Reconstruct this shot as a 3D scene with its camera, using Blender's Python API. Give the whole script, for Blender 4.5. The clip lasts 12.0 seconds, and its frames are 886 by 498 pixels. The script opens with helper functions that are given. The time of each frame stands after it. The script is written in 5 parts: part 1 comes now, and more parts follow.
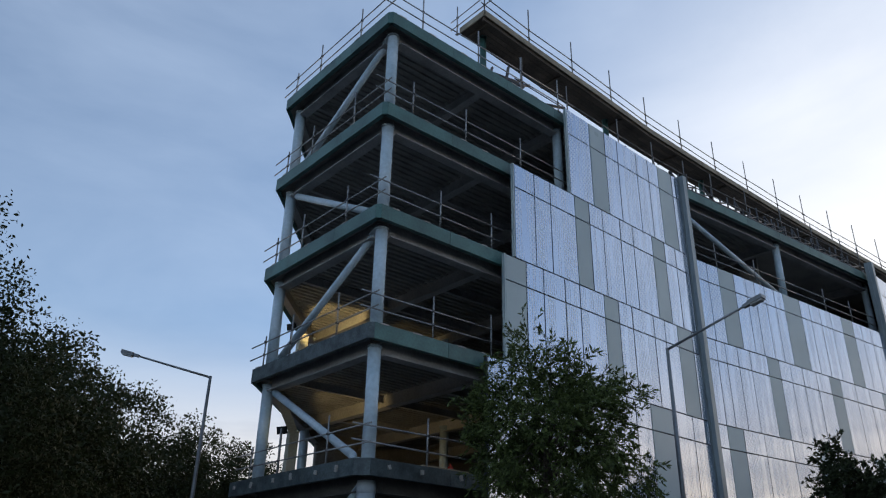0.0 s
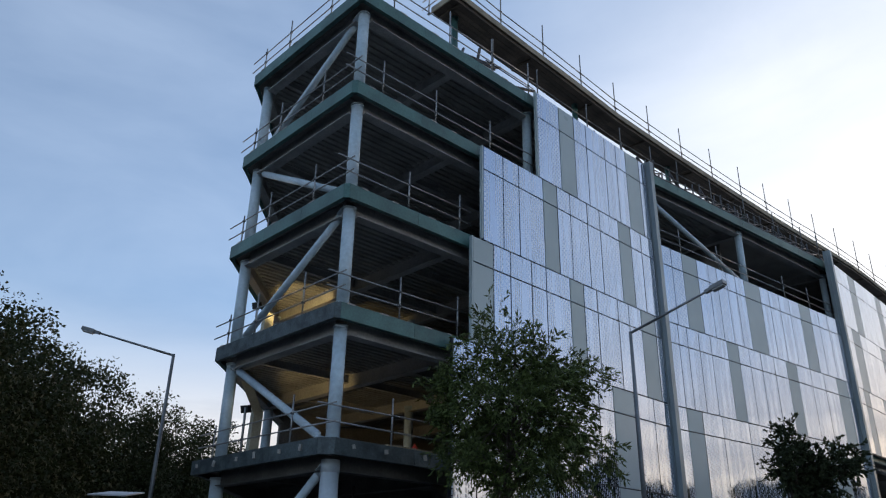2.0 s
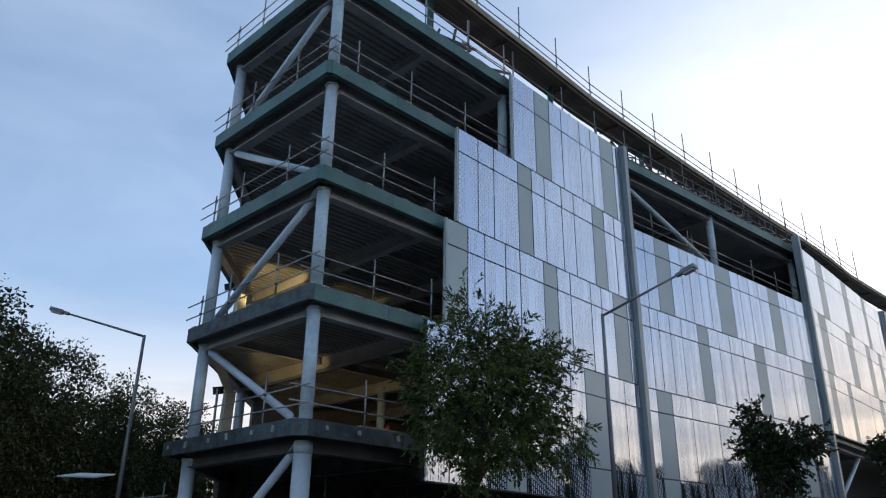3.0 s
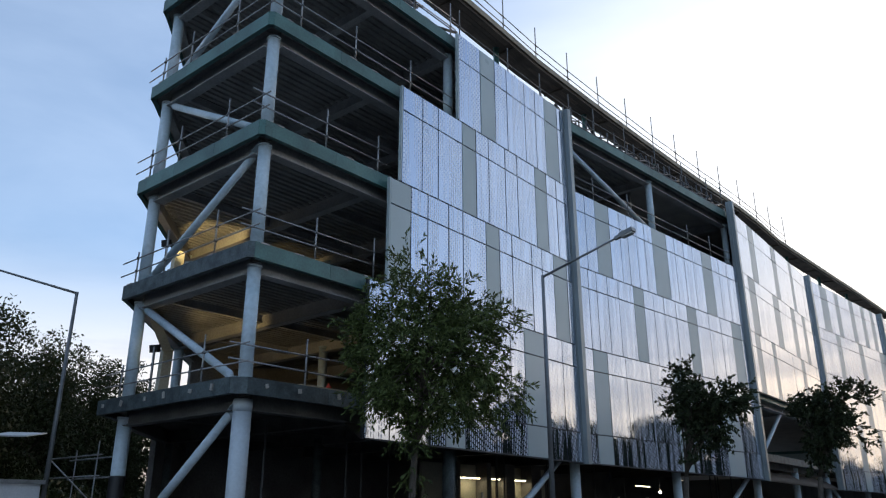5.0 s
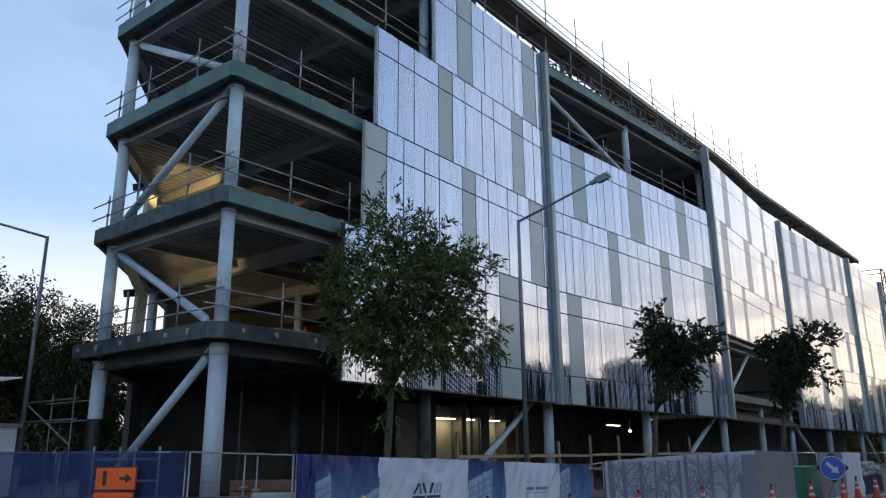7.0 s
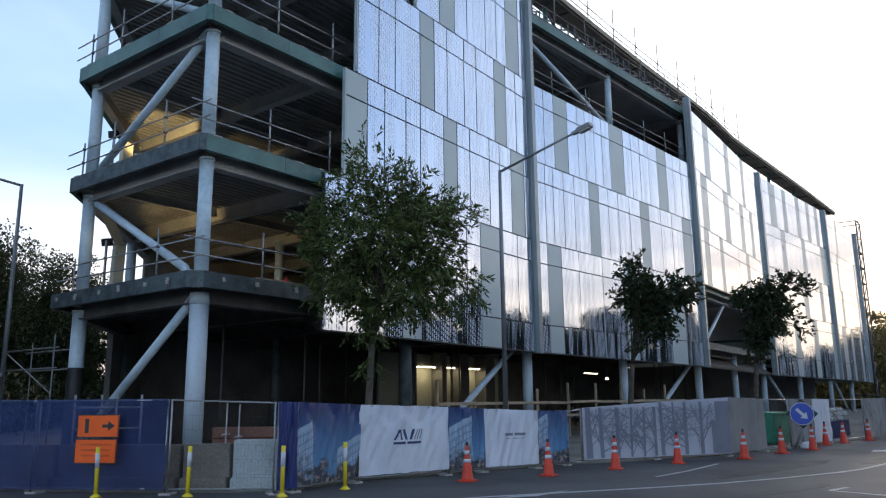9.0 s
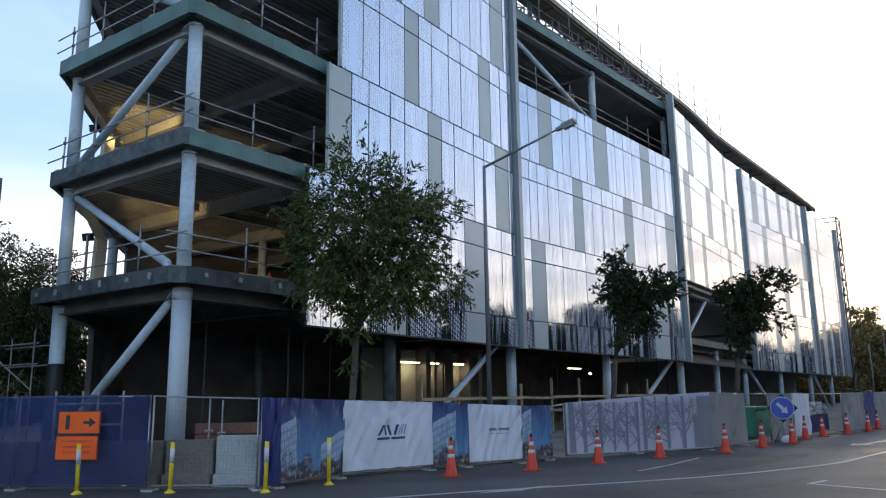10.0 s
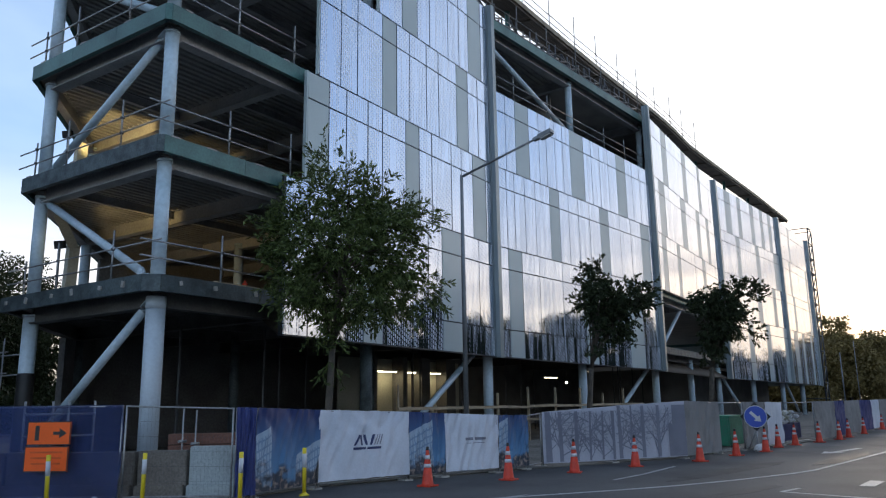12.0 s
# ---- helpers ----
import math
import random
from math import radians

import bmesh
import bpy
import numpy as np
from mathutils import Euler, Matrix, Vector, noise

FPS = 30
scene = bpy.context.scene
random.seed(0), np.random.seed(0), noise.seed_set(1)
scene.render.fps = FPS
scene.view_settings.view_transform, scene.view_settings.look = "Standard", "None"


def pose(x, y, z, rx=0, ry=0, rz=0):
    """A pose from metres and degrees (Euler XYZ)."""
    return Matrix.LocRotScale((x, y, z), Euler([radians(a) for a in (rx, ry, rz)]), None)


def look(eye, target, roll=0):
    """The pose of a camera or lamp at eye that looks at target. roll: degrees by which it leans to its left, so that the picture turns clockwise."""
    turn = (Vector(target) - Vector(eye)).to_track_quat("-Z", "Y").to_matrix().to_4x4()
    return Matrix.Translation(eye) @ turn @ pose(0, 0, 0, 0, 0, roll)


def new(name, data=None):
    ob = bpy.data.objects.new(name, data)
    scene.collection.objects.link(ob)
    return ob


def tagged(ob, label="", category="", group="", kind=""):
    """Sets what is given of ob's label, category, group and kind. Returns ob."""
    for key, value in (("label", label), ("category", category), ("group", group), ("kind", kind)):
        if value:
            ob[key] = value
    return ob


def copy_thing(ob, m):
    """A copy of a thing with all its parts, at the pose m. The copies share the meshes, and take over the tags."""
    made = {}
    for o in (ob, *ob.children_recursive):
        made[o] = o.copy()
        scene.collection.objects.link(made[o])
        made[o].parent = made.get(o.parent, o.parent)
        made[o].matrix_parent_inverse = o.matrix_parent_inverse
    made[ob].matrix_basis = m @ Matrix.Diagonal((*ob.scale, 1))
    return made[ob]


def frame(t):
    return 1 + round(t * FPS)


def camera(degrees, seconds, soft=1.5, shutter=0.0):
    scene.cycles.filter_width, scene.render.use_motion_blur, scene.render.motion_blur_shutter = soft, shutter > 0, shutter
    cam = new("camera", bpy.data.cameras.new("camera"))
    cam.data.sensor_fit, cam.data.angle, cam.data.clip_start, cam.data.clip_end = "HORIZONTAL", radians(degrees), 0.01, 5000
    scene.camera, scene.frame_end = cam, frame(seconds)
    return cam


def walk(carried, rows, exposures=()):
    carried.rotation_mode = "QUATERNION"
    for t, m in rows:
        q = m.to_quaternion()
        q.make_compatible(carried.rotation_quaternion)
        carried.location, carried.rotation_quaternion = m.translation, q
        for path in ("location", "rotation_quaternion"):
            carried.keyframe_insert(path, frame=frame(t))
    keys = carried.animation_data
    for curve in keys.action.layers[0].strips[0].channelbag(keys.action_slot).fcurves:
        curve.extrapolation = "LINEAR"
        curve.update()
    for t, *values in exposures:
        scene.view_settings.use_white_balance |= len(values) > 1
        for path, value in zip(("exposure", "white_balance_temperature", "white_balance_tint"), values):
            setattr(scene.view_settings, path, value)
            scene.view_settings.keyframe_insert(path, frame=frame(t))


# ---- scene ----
cam = camera(60.66, 12.0, soft=1.2)
EYE = (-12.26, -17.76, 1.85)
PATH = [
    (0, 114.93, -1.14, -40.72),
    (0.5, 114.82, -1.18, -41.06),
    (1, 114.49, -1.30, -41.68),
    (1.5, 114.04, -1.22, -42.48),
    (2, 113.56, -1.06, -43.36),
    (2.5, 112.95, -0.78, -44.24),
    (3, 112.24, -0.68, -45.31),
    (5, 109.24, 0.02, -49.65),
    (5.5, 108.35, 0.14, -50.45),
    (6, 107.26, 0.23, -50.97),
    (6.5, 106.15, 0.36, -51.29),
    (7, 105.04, 0.48, -51.41),
    (7.5, 103.86, 0.57, -51.54),
    (9.5, 100.86, 0.66, -53.40),
    (10, 100.90, 0.75, -54.04),
    (10.5, 101.19, 0.82, -54.66),
    (11, 101.26, 0.89, -55.06),
    (11.5, 101.40, 0.91, -55.46),
    (12, 101.56, 0.87, -55.77),
]
walk(cam, [(t, pose(*EYE, rx, ry, rz)) for t, rx, ry, rz in PATH], [(0, 0.03), (2, 0.13), (3, 0.25), (5, 0.36), (7.5, 0.56), (9.5, 0.82), (10.5, 0.74), (12, 0.60)])

# ---- world and light ----
SUN_DIR = Vector((0.997, 0.075, 0.085)).normalized()
world = bpy.data.worlds.new("evening_sky")
scene.world = world
world.use_nodes = True
wn, wl = world.node_tree.nodes, world.node_tree.links
sky = wn.new("ShaderNodeTexSky")
sky.sky_type, sky.sun_disc = "NISHITA", False
sky.sun_elevation, sky.sun_rotation = radians(11), radians(86)
sky.air_density, sky.dust_density, sky.ozone_density = 1.0, 0.3, 4.0
coord = wn.new("ShaderNodeTexCoord")
stretch = wn.new("ShaderNodeMapping")
stretch.inputs["Scale"].default_value = (1.2, 1.2, 3.2)
cloud = wn.new("ShaderNodeTexNoise")
cloud.inputs["Scale"].default_value, cloud.inputs["Detail"].default_value = 2.1, 6.0
cloud.inputs["Roughness"].default_value, cloud.inputs["Distortion"].default_value = 0.55, 0.3
ramp = wn.new("ShaderNodeValToRGB")
ramp.color_ramp.elements[0].position, ramp.color_ramp.elements[1].position = 0.36, 0.72
near_sun = wn.new("ShaderNodeVectorMath")
near_sun.operation = "DOT_PRODUCT"
near_sun.inputs[1].default_value = SUN_DIR
glow = wn.new("ShaderNodeMapRange")
glow.inputs["From Min"].default_value, glow.inputs["From Max"].default_value = 0.62, 1.0
glow.inputs["To Min"].default_value, glow.inputs["To Max"].default_value = 0.0, 1.0
cloud_col = wn.new("ShaderNodeMix")
cloud_col.data_type = "RGBA"
cloud_col.inputs["A"].default_value = (3.5, 4.35, 5.7, 1)
cloud_col.inputs["B"].default_value = (6.7, 6.6, 6.6, 1)
amount = wn.new("ShaderNodeMath")
amount.operation = "MULTIPLY_ADD"
amount.inputs[1].default_value, amount.inputs[2].default_value = 0.22, 0.29
amount2 = wn.new("ShaderNodeMath")
amount2.operation, amount2.use_clamp = "MULTIPLY_ADD", True
amount2.inputs[1].default_value = 0.75
mix_sky = wn.new("ShaderNodeMix")
mix_sky.data_type = "RGBA"
bg = wn["Background"]
wl.new(coord.outputs["Generated"], stretch.inputs["Vector"])
wl.new(stretch.outputs["Vector"], cloud.inputs["Vector"])
wl.new(cloud.outputs["Fac"], ramp.inputs["Fac"])
wl.new(coord.outputs["Generated"], near_sun.inputs[0])
wl.new(near_sun.outputs["Value"], glow.inputs["Value"])
wl.new(glow.outputs["Result"], cloud_col.inputs["Factor"])
wl.new(ramp.outputs["Color"], amount.inputs[0])
wl.new(glow.outputs["Result"], amount2.inputs[0])
wl.new(amount.outputs["Value"], amount2.inputs[2])
wl.new(amount2.outputs["Value"], mix_sky.inputs["Factor"])
wl.new(sky.outputs["Color"], mix_sky.inputs["A"])
wl.new(cloud_col.outputs["Result"], mix_sky.inputs["B"])
# pale haze low over the horizon, warm on the sun's side
up_part = wn.new("ShaderNodeSeparateXYZ")
wl.new(coord.outputs["Generated"], up_part.inputs[0])
low = wn.new("ShaderNodeMapRange")
low.interpolation_type = "SMOOTHSTEP"
low.inputs["From Min"].default_value, low.inputs["From Max"].default_value = 0.33, 0.04
low.inputs["To Min"].default_value, low.inputs["To Max"].default_value = 0.0, 0.85
wl.new(up_part.outputs["Z"], low.inputs["Value"])
warm = wn.new("ShaderNodeMapRange")
warm.inputs["From Min"].default_value, warm.inputs["From Max"].default_value = 0.1, 1.0
wl.new(near_sun.outputs["Value"], warm.inputs["Value"])
haze = wn.new("ShaderNodeMix")
haze.data_type = "RGBA"
haze.inputs["A"].default_value, haze.inputs["B"].default_value = (5.1, 5.6, 6.0, 1), (10.6, 7.6, 4.7, 1)
wl.new(warm.outputs["Result"], haze.inputs["Factor"])
hazed = wn.new("ShaderNodeMix")
hazed.data_type = "RGBA"
wl.new(low.outputs["Result"], hazed.inputs["Factor"])
wl.new(mix_sky.outputs["Result"], hazed.inputs["A"])
wl.new(haze.outputs["Result"], hazed.inputs["B"])
# long grey evening cloud streaks low in the sky
long_map = wn.new("ShaderNodeMapping")
long_map.inputs["Scale"].default_value = (1.6, 1.6, 13.0)
streak = wn.new("ShaderNodeTexNoise")
streak.inputs["Scale"].default_value, streak.inputs["Detail"].default_value, streak.inputs["Roughness"].default_value = 1.7, 7.0, 0.6
wl.new(coord.outputs["Generated"], long_map.inputs["Vector"])
wl.new(long_map.outputs["Vector"], streak.inputs["Vector"])
streak_ramp = wn.new("ShaderNodeValToRGB")
streak_ramp.color_ramp.elements[0].position, streak_ramp.color_ramp.elements[1].position = 0.44, 0.58
wl.new(streak.outputs["Fac"], streak_ramp.inputs["Fac"])
streak_amt = wn.new("ShaderNodeMath")
streak_amt.operation = "MULTIPLY"
wl.new(streak_ramp.outputs["Color"], streak_amt.inputs[0])
side_fade = wn.new("ShaderNodeMath")
side_fade.operation = "MULTIPLY"
wl.new(low.outputs["Result"], side_fade.inputs[0])
wl.new(warm.outputs["Result"], side_fade.inputs[1])
wl.new(side_fade.outputs["Value"], streak_amt.inputs[1])
streaked = wn.new("ShaderNodeMix")
streaked.data_type, streaked.blend_type = "RGBA", "MULTIPLY"
streaked.inputs["B"].default_value = (0.34, 0.40, 0.52, 1)
wl.new(streak_amt.outputs["Value"], streaked.inputs["Factor"])
wl.new(hazed.outputs["Result"], streaked.inputs["A"])
wl.new(streaked.outputs["Result"], bg.inputs["Color"])
bg.inputs["Strength"].default_value = 0.17

sun = new("sun", bpy.data.lights.new("sun", "SUN"))
sun.data.energy, sun.data.angle, sun.data.color = 0.8, radians(10), (1.0, 0.84, 0.66)
sun.matrix_basis = look((0, 0, 60), Vector((0, 0, 60)) - SUN_DIR)


# ---- materials ----
def mat(name, col, rough=0.6, metal=0.0, var=0.2, scale=0.8, fine=18.0, bump=0.15, stain=None, stain_amount=0.35, each=0.0):
    """A surface with broad stains, fine grain and a little relief."""
    m = bpy.data.materials.new(name)
    m.use_nodes = True
    n, l = m.node_tree.nodes, m.node_tree.links
    b = n["Principled BSDF"]
    tc = n.new("ShaderNodeTexCoord")
    big, small = n.new("ShaderNodeTexNoise"), n.new("ShaderNodeTexNoise")
    big.inputs["Scale"].default_value, big.inputs["Detail"].default_value = scale, 5.0
    small.inputs["Scale"].default_value, small.inputs["Detail"].default_value = fine, 4.0
    r1 = n.new("ShaderNodeValToRGB")
    r1.color_ramp.elements[0].position, r1.color_ramp.elements[1].position = 0.42, 0.68
    mix1, mix2 = n.new("ShaderNodeMix"), n.new("ShaderNodeMix")
    mix1.data_type = mix2.data_type = "RGBA"
    mix2.blend_type = "MULTIPLY"
    st = stain or tuple(c * (1 - 1.6 * var) for c in col)
    mix1.inputs["A"].default_value, mix1.inputs["B"].default_value = (*col, 1), (*st, 1)
    am = n.new("ShaderNodeMath")
    am.operation = "MULTIPLY"
    am.inputs[1].default_value = stain_amount if stain else 0.8
    grain = n.new("ShaderNodeMapRange")
    grain.inputs["From Min"].default_value, grain.inputs["From Max"].default_value = 0.3, 0.7
    grain.inputs["To Min"].default_value, grain.inputs["To Max"].default_value = 1 - var, 1 + var * 0.5
    mix2.inputs["Factor"].default_value = 1.0
    rr = n.new("ShaderNodeMapRange")
    rr.inputs["To Min"].default_value, rr.inputs["To Max"].default_value = max(0.03, rough - 0.12), min(1, rough + 0.12)
    bp = n.new("ShaderNodeBump")
    bp.inputs["Strength"].default_value, bp.inputs["Distance"].default_value = bump, 0.02
    for a, c in ((tc.outputs["Object"], big.inputs["Vector"]), (tc.outputs["Object"], small.inputs["Vector"]),
                 (big.outputs["Fac"], r1.inputs["Fac"]), (r1.outputs["Color"], am.inputs[0]), (am.outputs["Value"], mix1.inputs["Factor"]),
                 (small.outputs["Fac"], grain.inputs["Value"]), (mix1.outputs["Result"], mix2.inputs["A"]), (grain.outputs["Result"], mix2.inputs["B"]),
                 (mix2.outputs["Result"], b.inputs["Base Color"]), (big.outputs["Fac"], rr.inputs["Value"]), (rr.outputs["Result"], b.inputs["Roughness"]),
                 (small.outputs["Fac"], bp.inputs["Height"]), (bp.outputs["Normal"], b.inputs["Normal"])):
        l.new(a, c)
    if each:
        info, mr, mx = n.new("ShaderNodeObjectInfo"), n.new("ShaderNodeMapRange"), n.new("ShaderNodeMix")
        mr.inputs["To Min"].default_value, mr.inputs["To Max"].default_value = 1 - each, 1 + each
        mx.data_type, mx.blend_type = "RGBA", "MULTIPLY"
        mx.inputs["Factor"].default_value = 1.0
        l.new(info.outputs["Random"], mr.inputs["Value"])
        l.new(mix2.outputs["Result"], mx.inputs["A"])
        l.new(mr.outputs["Result"], mx.inputs["B"])
        l.new(mx.outputs["Result"], b.inputs["Base Color"])
    b.inputs["Metallic"].default_value = metal
    return m


def glow_mat(name, col, strength):
    m = bpy.data.materials.new(name)
    m.use_nodes = True
    b = m.node_tree.nodes["Principled BSDF"]
    b.inputs["Base Color"].default_value = (*col, 1)
    b.inputs["Emission Color"].default_value, b.inputs["Emission Strength"].default_value = (*col, 1), strength
    return m


def math_node(n, l, op, a, b=None, c=None, clamp=False):
    nd = n.new("ShaderNodeMath")
    nd.operation, nd.use_clamp = op, clamp
    for i, v in enumerate((a, b, c)):
        if v is None:
            continue
        if isinstance(v, (int, float)):
            nd.inputs[i].default_value = v
        else:
            l.new(v, nd.inputs[i])
    return nd.outputs[0]


def frit_glass():
    """Coated reflective glass with rows of small printed white dashes that crowd and thin out in upright bands."""
    m = bpy.data.materials.new("fritted_glass")
    m.use_nodes = True
    n, l = m.node_tree.nodes, m.node_tree.links
    b = n["Principled BSDF"]
    tc, sep = n.new("ShaderNodeTexCoord"), n.new("ShaderNodeSeparateXYZ")
    info = n.new("ShaderNodeObjectInfo")
    l.new(tc.outputs["Object"], sep.inputs[0])
    x, z = sep.outputs["X"], sep.outputs["Z"]
    cell = math_node(n, l, "MULTIPLY", x, 8.5)
    u = math_node(n, l, "ABSOLUTE", math_node(n, l, "SUBTRACT", math_node(n, l, "FRACT", cell), 0.5))
    row = math_node(n, l, "MULTIPLY_ADD", z, 5.0, math_node(n, l, "MULTIPLY", math_node(n, l, "FLOOR", cell), 0.29))
    w = math_node(n, l, "ABSOLUTE", math_node(n, l, "SUBTRACT", math_node(n, l, "FRACT", row), 0.5))
    comb = n.new("ShaderNodeCombineXYZ")
    l.new(math_node(n, l, "MULTIPLY_ADD", info.outputs["Random"], 40.0, math_node(n, l, "MULTIPLY", x, 2.6)), comb.inputs[0])
    l.new(math_node(n, l, "MULTIPLY", z, 0.16), comb.inputs[2])
    band = n.new("ShaderNodeTexNoise")
    band.inputs["Scale"].default_value, band.inputs["Detail"].default_value = 1.0, 2.0
    l.new(comb.outputs[0], band.inputs["Vector"])
    dens = n.new("ShaderNodeMapRange")
    dens.inputs["From Min"].default_value, dens.inputs["From Max"].default_value = 0.39, 0.57
    dens.inputs["To Min"].default_value, dens.inputs["To Max"].default_value = 0.0, 0.31
    l.new(band.outputs["Fac"], dens.inputs["Value"])
    dash = math_node(n, l, "MULTIPLY", math_node(n, l, "LESS_THAN", u, dens.outputs["Result"]), math_node(n, l, "LESS_THAN", w, 0.39))
    mix = n.new("ShaderNodeMix")
    mix.data_type = "RGBA"
    mix.inputs["A"].default_value, mix.inputs["B"].default_value = (0.465, 0.52, 0.615, 1), (0.66, 0.70, 0.78, 1)
    l.new(dash, mix.inputs["Factor"])
    l.new(mix.outputs["Result"], b.inputs["Base Color"])
    l.new(math_node(n, l, "MULTIPLY_ADD", dash, -0.95, 0.97), b.inputs["Metallic"])
    wob = n.new("ShaderNodeTexNoise")
    wob.inputs["Scale"].default_value = 0.9
    l.new(tc.outputs["Object"], wob.inputs["Vector"])
    bp = n.new("ShaderNodeBump")
    bp.inputs["Strength"].default_value, bp.inputs["Distance"].default_value = 0.10, 0.06
    l.new(wob.outputs["Fac"], bp.inputs["Height"])
    l.new(bp.outputs["Normal"], b.inputs["Normal"])
    b.inputs["Roughness"].default_value, b.inputs["IOR"].default_value = 0.04, 1.8
    return m


def leaf_mat(name, col, lo=0.55, hi=1.5):
    m = bpy.data.materials.new(name)
    m.use_nodes = True
    n, l = m.node_tree.nodes, m.node_tree.links
    b = n["Principled BSDF"]
    geo = n.new("ShaderNodeNewGeometry")
    rp = n.new("ShaderNodeValToRGB")
    rp.color_ramp.elements[0].color = (*[c * lo for c in col], 1)
    rp.color_ramp.elements[1].color = (*[min(1, c * hi) for c in col], 1)
    l.new(geo.outputs["Random Per Island"], rp.inputs["Fac"])
    l.new(rp.outputs["Color"], b.inputs["Base Color"])
    b.inputs["Roughness"].default_value, b.inputs["Specular IOR Level"].default_value = 0.7, 0.25
    tr = n.new("ShaderNodeBsdfTranslucent")
    l.new(rp.outputs["Color"], tr.inputs["Color"])
    ms = n.new("ShaderNodeMixShader")
    ms.inputs[0].default_value = 0.15
    l.new(b.outputs[0], ms.inputs[1])
    l.new(tr.outputs[0], ms.inputs[2])
    l.new(ms.outputs[0], n["Material Output"].inputs["Surface"])
    return m


def mesh_cloth(name, col, see):
    """Open-weave shade cloth that lets some of what is behind it show."""
    m = mat(name, col, 0.75, 0, 0.3, 0.9, 30, 0.3)
    n, l = m.node_tree.nodes, m.node_tree.links
    tr, ms = n.new("ShaderNodeBsdfTransparent"), n.new("ShaderNodeMixShader")
    ms.inputs[0].default_value = see
    l.new(n["Principled BSDF"].outputs[0], ms.inputs[1])
    l.new(tr.outputs[0], ms.inputs[2])
    l.new(ms.outputs[0], n["Material Output"].inputs["Surface"])
    return m


def picture_print(name):
    """Banner print: blue sky over a pale angular building and a dark planted foreground."""
    m = bpy.data.materials.new(name)
    m.use_nodes = True
    n, l = m.node_tree.nodes, m.node_tree.links
    b = n["Principled BSDF"]
    tc, sep = n.new("ShaderNodeTexCoord"), n.new("ShaderNodeSeparateXYZ")
    l.new(tc.outputs["Object"], sep.inputs[0])
    x, z = sep.outputs["X"], sep.outputs["Z"]
    sky_r = n.new("ShaderNodeValToRGB")
    sky_r.color_ramp.elements[0].color, sky_r.color_ramp.elements[1].color = (0.11, 0.29, 0.50, 1), (0.012, 0.030, 0.12, 1)
    l.new(math_node(n, l, "MULTIPLY", z, 0.6), sky_r.inputs["Fac"])
    no = n.new("ShaderNodeTexNoise")
    no.inputs["Scale"].default_value, no.inputs["Detail"].default_value = 3.4, 6.0
    l.new(tc.outputs["Object"], no.inputs["Vector"])
    saw = math_node(n, l, "FRACT", math_node(n, l, "MULTIPLY_ADD", x, 0.42, 0.3))
    top = math_node(n, l, "MULTIPLY_ADD", saw, 1.0, 0.45)
    bld = math_node(n, l, "MULTIPLY", math_node(n, l, "LESS_THAN", z, top), math_node(n, l, "GREATER_THAN", saw, 0.35))
    under = math_node(n, l, "SUBTRACT", top, z)
    slot = math_node(n, l, "LESS_THAN", math_node(n, l, "FRACT", math_node(n, l, "MULTIPLY", x, 14.0)), 0.3)
    storey = math_node(n, l, "LESS_THAN", math_node(n, l, "FRACT", math_node(n, l, "MULTIPLY", under, 6.0)), 0.25)
    dark_line = math_node(n, l, "MULTIPLY", math_node(n, l, "MAXIMUM", slot, storey), math_node(n, l, "GREATER_THAN", under, 0.12))
    mx1, mx2, wallmix = n.new("ShaderNodeMix"), n.new("ShaderNodeMix"), n.new("ShaderNodeMix")
    mx1.data_type = mx2.data_type = wallmix.data_type = "RGBA"
    wallmix.inputs["A"].default_value, wallmix.inputs["B"].default_value = (0.30, 0.39, 0.49, 1), (0.16, 0.24, 0.35, 1)
    l.new(dark_line, wallmix.inputs["Factor"])
    l.new(wallmix.outputs["Result"], mx1.inputs["B"])
    l.new(math_node(n, l, "MULTIPLY", bld, 0.9), mx1.inputs["Factor"])
    l.new(sky_r.outputs["Color"], mx1.inputs["A"])
    fore = math_node(n, l, "MULTIPLY", math_node(n, l, "SUBTRACT", math_node(n, l, "MULTIPLY_ADD", no.outputs["Fac"], 1.5, -0.15), z), 3.5, clamp=True)
    pale = n.new("ShaderNodeTexNoise")
    pale.inputs["Scale"].default_value, pale.inputs["Detail"].default_value = 9.0, 5.0
    l.new(tc.outputs["Object"], pale.inputs["Vector"])
    blob = n.new("ShaderNodeValToRGB")
    blob.color_ramp.elements[0].color, blob.color_ramp.elements[1].color = (0.015, 0.014, 0.02, 1), (0.34, 0.25, 0.19, 1)
    blob.color_ramp.elements[0].position, blob.color_ramp.elements[1].position = 0.50, 0.68
    l.new(pale.outputs["Fac"], blob.inputs["Fac"])
    l.new(blob.outputs["Color"], mx2.inputs["B"])
    l.new(math_node(n, l, "MULTIPLY", fore, 0.92), mx2.inputs["Factor"])
    l.new(mx1.outputs["Result"], mx2.inputs["A"])
    l.new(mx2.outputs["Result"], b.inputs["Base Color"])
    b.inputs["Roughness"].default_value = 0.45
    return m


